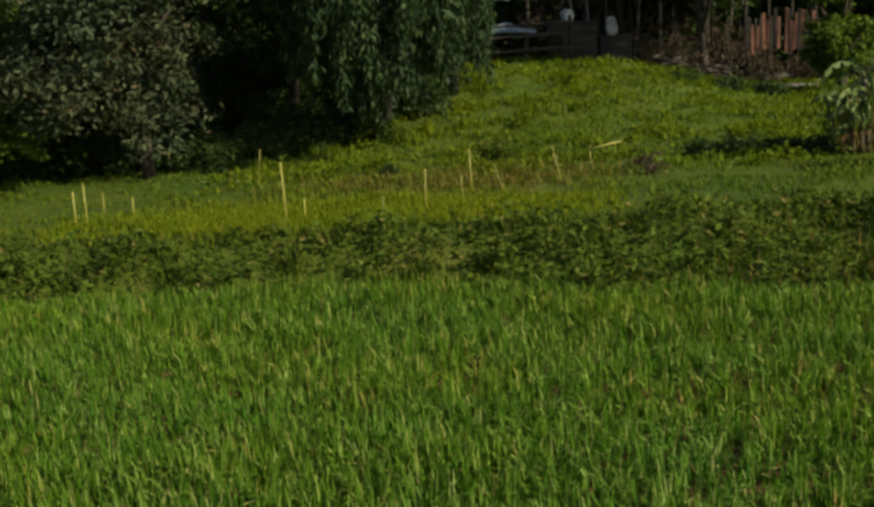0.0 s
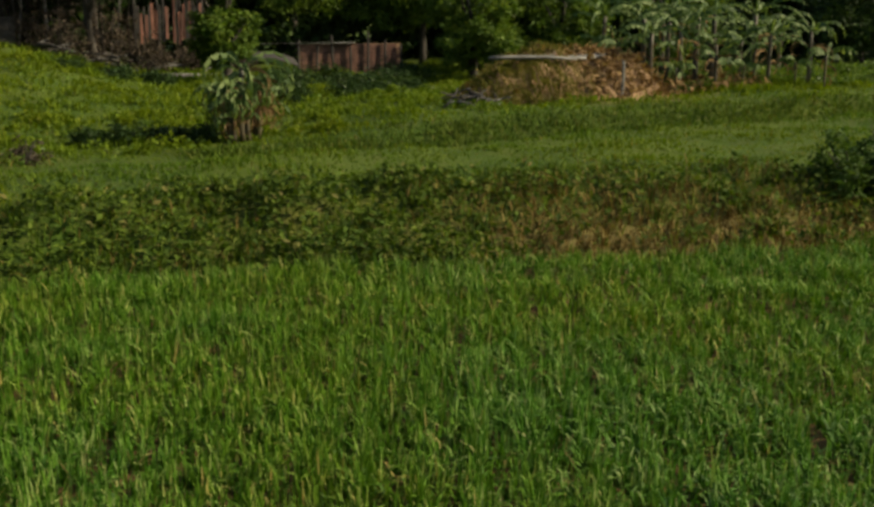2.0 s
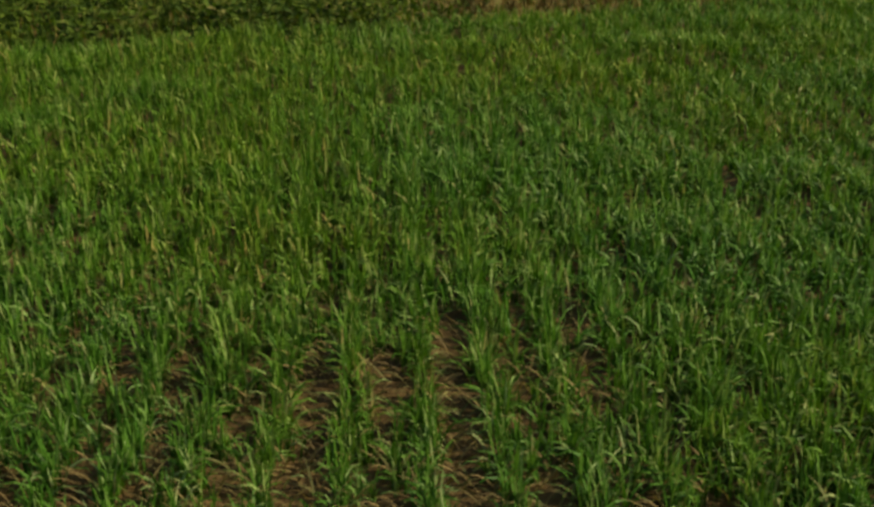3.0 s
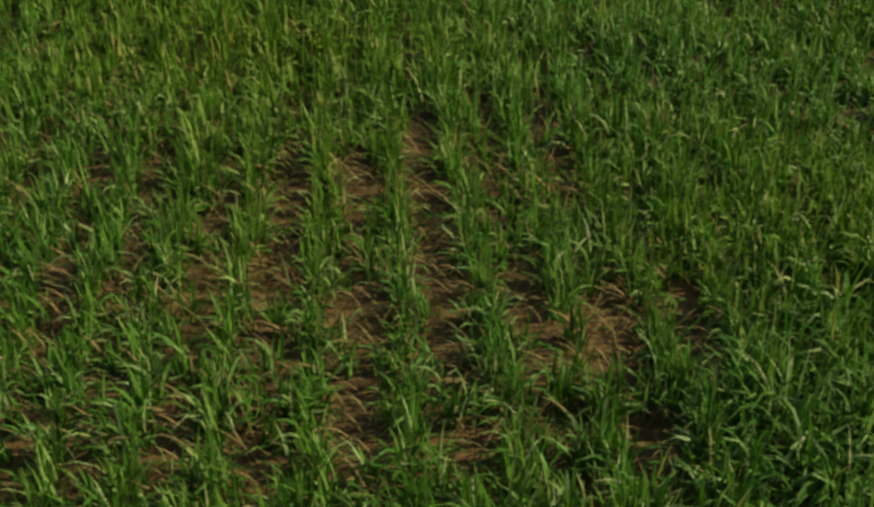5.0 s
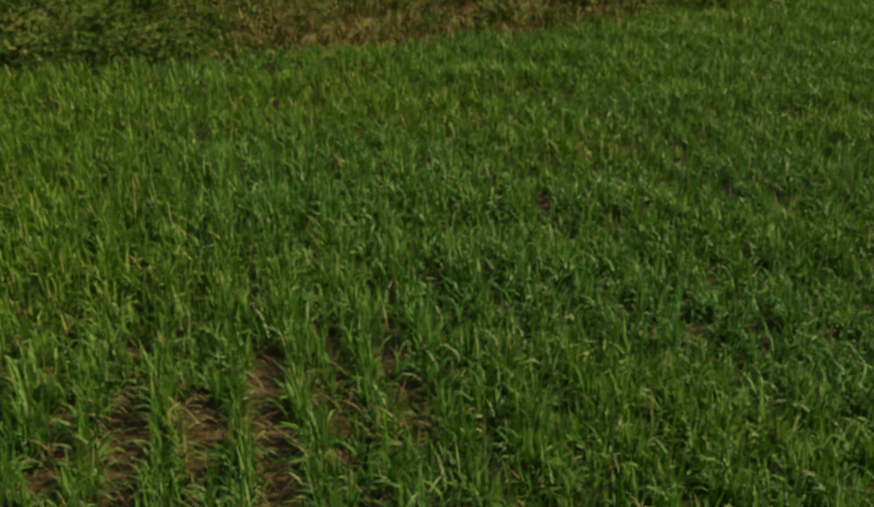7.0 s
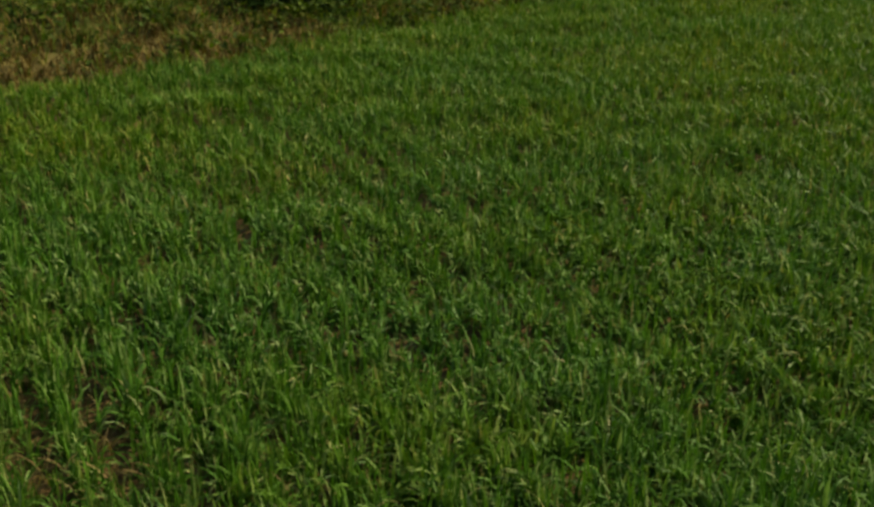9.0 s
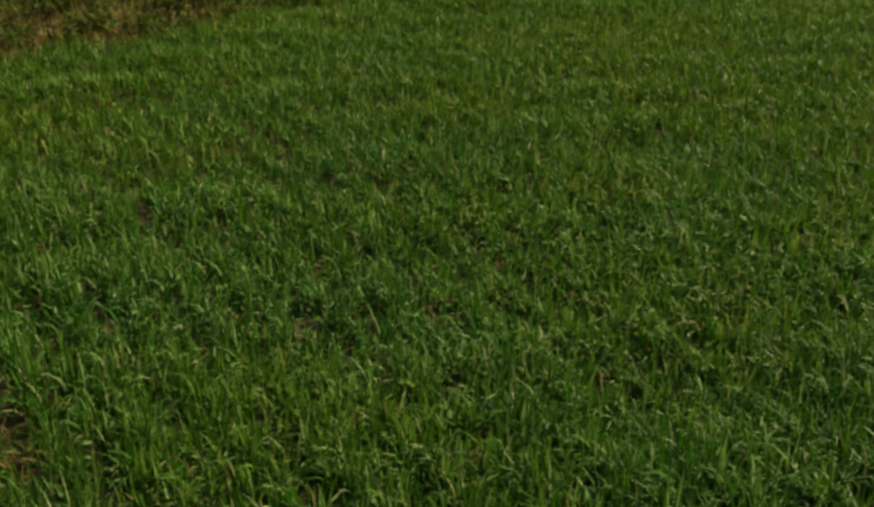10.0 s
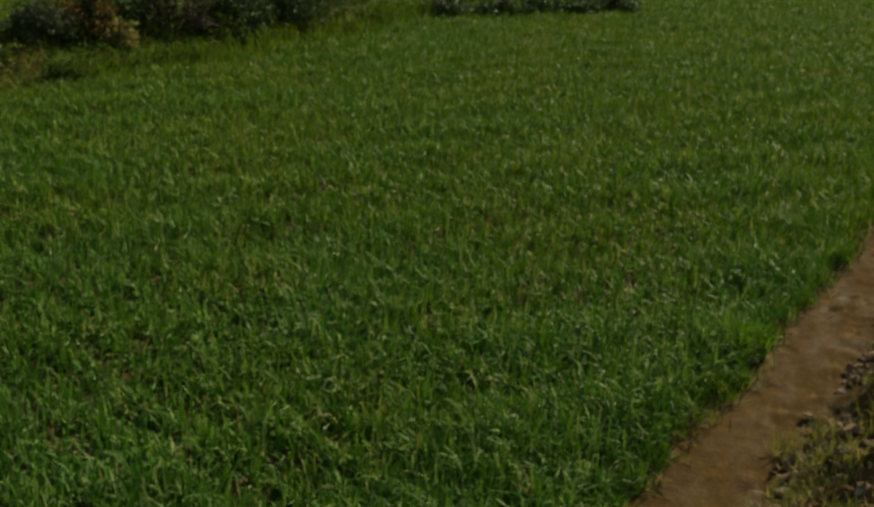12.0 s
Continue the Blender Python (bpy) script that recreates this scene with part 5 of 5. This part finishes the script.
for k in range(5):
    make_log((13.2 + k * 0.5, 20.45 + 0.1 * k, float(height(14.5, 20.8)) + 0.78 - 0.012 * k), 1.9 - 0.3 * (k % 3), 0.040, 0.09 * k - 0.15, GREYWOOD, "grey bare log lying on the earth heap", 60 + k, 0.03)
for k in range(24):
    x, y = rnd.uniform(11.2, 12.3), rnd.uniform(19.9, 20.5)
    make_log(on_ground(x, y, 0.05 + 0.05 * (k % 3)), rnd.uniform(0.4, 0.9), 0.018, rnd.uniform(-1.5, 1.5), DARKWOOD if k % 3 else GREYWOOD, "dry twig in a small brushwood pile", 70 + k, rnd.uniform(-0.5, 0.5))

bm = bmesh.new()
tube(bm, (0, 0, -0.15), (0.03, 0, 0.78), 0.035, 0.03, 9, (0.02, 0, 0))
ob = part("post", bm, GREYWOOD, smooth=True)
ob.location = on_ground(14.9, 19.8)
tagged(ob, "short pale wooden post before the earth heap", "post")

# ---- the muddy path below the camera's bank ----


def make_stone(x, y, size, seed, mat, name, label, cat, sink=0.3):
    bm = bmesh.new()
    bmesh.ops.create_icosphere(bm, subdivisions=2, radius=1)
    for v in bm.verts:
        n = noise.noise(v.co * 1.3 + Vector((seed * 3.1, 0, 0))) * 0.45 + noise.noise(v.co * 3.5 + Vector((0, seed, 0))) * 0.15
        v.co = v.co * (1 + n)
        v.co.z *= 0.6
    bmesh.ops.scale(bm, vec=(size, size * 0.8, size), verts=bm.verts)
    ob = part(name, bm, mat)
    ob.location = on_ground(x, y, size * (0.6 - sink) * 0.5)
    ob.rotation_euler = (0, 0, seed)
    return tagged(ob, label, cat, cat + "s")


rnd = random.Random(9)
for k in range(12):
    s, e = rnd.uniform(0.6, 4.6), rnd.uniform(0.62, 1.0)
    make_stone(6.8 + s * 0.955 - e * 0.296, 0.1 - s * 0.296 - e * 0.955, rnd.uniform(0.06, 0.13), 300 + k, CLOD, "earth_clod", "large broken clod of brown earth on the bank's foot", "clod")
for k in range(110):
    s = rnd.uniform(0, 5.0)
    e = rnd.uniform(0.46, 1.4)
    x = 6.6 + s * 0.955 - e * 0.296
    y = 0.1 - s * 0.296 - e * 0.955
    if k % 3:
        make_stone(x, y, 0.02 + 0.06 * rnd.random() ** 1.6, k, CLOD, "earth_clod", "brown clod of earth beside the muddy path", "clod")
    else:
        make_stone(x, y, rnd.uniform(0.02, 0.06), k, STONE, "stone", "grey-brown stone beside the muddy path", "stone")


def build_rubble():
    """Small angular lumps of broken earth on the foot of the near bank, too many to count."""
    rng = np.random.default_rng(81)
    n = 3400
    s, e = rng.uniform(-1.2, 6.5, n), rng.uniform(0.42, 1.9, n)
    keep = rng.uniform(0, 1, n) < ss(e, 0.42, 0.8) * (1 - 0.5 * ss(e, 1.5, 2.0))
    s, e = s[keep], e[keep]
    n = len(s)
    x, y = 6.8 + s * 0.955 - e * 0.296, 0.1 - s * 0.296 - e * 0.955
    size = 0.012 + 0.05 * rng.uniform(0, 1, n) ** 2.2
    c = np.stack([x, y, height(x, y) + 0.03 + size * 0.3], 1)
    dirs = np.array([(1, 0, 0), (-1, 0, 0), (0, 1, 0), (0, -1, 0), (0, 0, 1), (0, 0, -1)], float)
    az = rng.uniform(0, 6.28, n)
    d = np.repeat(dirs[None], n, 0) + rng.normal(0, 0.3, (n, 6, 3))
    rx = d[..., 0] * np.cos(az)[:, None] - d[..., 1] * np.sin(az)[:, None]
    ry = d[..., 0] * np.sin(az)[:, None] + d[..., 1] * np.cos(az)[:, None]
    d = np.stack([rx, ry, d[..., 2] * 0.75], -1) * size[:, None, None]
    v = (c[:, None] + d).reshape(-1, 3)
    tri = np.array([(0, 2, 4), (2, 1, 4), (1, 3, 4), (3, 0, 4), (2, 0, 5), (1, 2, 5), (3, 1, 5), (0, 3, 5)])
    f = (np.arange(n)[:, None, None] * 6 + tri).reshape(-1, 3)
    tagged(new("rubble", array_mesh("rubble", v, f, CLOD)), "loose crumbs of brown earth on the bank's foot", "rubble", kind="stuff")
    # dry and green grass between the lumps
    k = rng.integers(0, n, 110)
    ts, te = rng.uniform(-0.5, 1.0, 26), rng.uniform(0.62, 1.05, 26)
    gx = np.repeat(np.concatenate([x[k], 6.8 + ts * 0.955 - te * 0.296]), 45)
    gy = np.repeat(np.concatenate([y[k], 0.1 - ts * 0.296 - te * 0.955]), 45)
    m = len(gx)
    v, f = blades(gx + rng.normal(0, 0.05, m), gy + rng.normal(0, 0.05, m), rng.uniform(0.06, 0.24, m), rng.uniform(0.004, 0.008, m), np.abs(rng.normal(0.4, 0.3, m)), rng.uniform(0.3, 1.8, m), 3, rng=rng)
    tagged(new("dry_grass", array_mesh("dry_grass", v, f, PALE_GRASS)), "yellowish dry grass among the broken earth", "grass", kind="stuff")


build_rubble()


def build_path_grass():
    rng = np.random.default_rng(51)
    pts = []
    for k in range(26):
        s, e = rng.uniform(0, 6), rng.choice([rng.uniform(-0.25, -0.1), rng.uniform(0.8, 1.7)])
        pts.append((6.4 + s * 0.955 - e * 0.296, 0.2 - s * 0.296 - e * 0.955))
    for s in np.arange(-0.5, 7.5, 0.16):
        e = rng.uniform(-0.30, -0.14)
        pts.append((6.8 + s * 0.955 - e * 0.296, 0.1 - s * 0.296 - e * 0.955))
    pts = np.array(pts)
    c = np.repeat(pts, 60, 0) + rng.normal(0, 0.05, (len(pts) * 60, 2))
    n = len(c)
    v, f = blades(c[:, 0], c[:, 1], rng.uniform(0.06, 0.26, n), rng.uniform(0.005, 0.010, n), np.abs(rng.normal(0.3, 0.3, n)), rng.uniform(0.3, 1.8, n), 3, rng=rng)
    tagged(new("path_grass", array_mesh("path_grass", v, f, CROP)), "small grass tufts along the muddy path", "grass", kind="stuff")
    # a bright young clump at the crop's edge, and dry leaves dropped along it
    n = 420
    v, f = blades(9.25 + rng.normal(0, 0.10, n), -0.40 + rng.normal(0, 0.10, n), rng.uniform(0.18, 0.36, n), rng.uniform(0.008, 0.014, n), np.abs(rng.normal(0.3, 0.2, n)), rng.uniform(0.4, 2.0, n), 4, rng=rng)
    tagged(new("bright_grass", array_mesh("bright_grass", v, f, SHOOT)), "bright young grass clump at the crop's edge", "grass", kind="stuff")
    n = 1700
    s, e = rng.uniform(-1.6, 7.5, n), rng.normal(-0.20, 0.09, n)
    v, f = blades(6.8 + s * 0.955 - e * 0.296, 0.1 - s * 0.296 - e * 0.955, rng.uniform(0.06, 0.2, n), rng.uniform(0.005, 0.011, n), rng.uniform(0.8, 1.4, n), rng.uniform(0.0, 0.6, n), 3, rng=rng)
    tagged(new("dropped_leaves", array_mesh("dropped_leaves", v, f, CROP_DRY)), "dry tan leaves fallen along the path's edge", "leaf litter", kind="stuff")


build_path_grass()
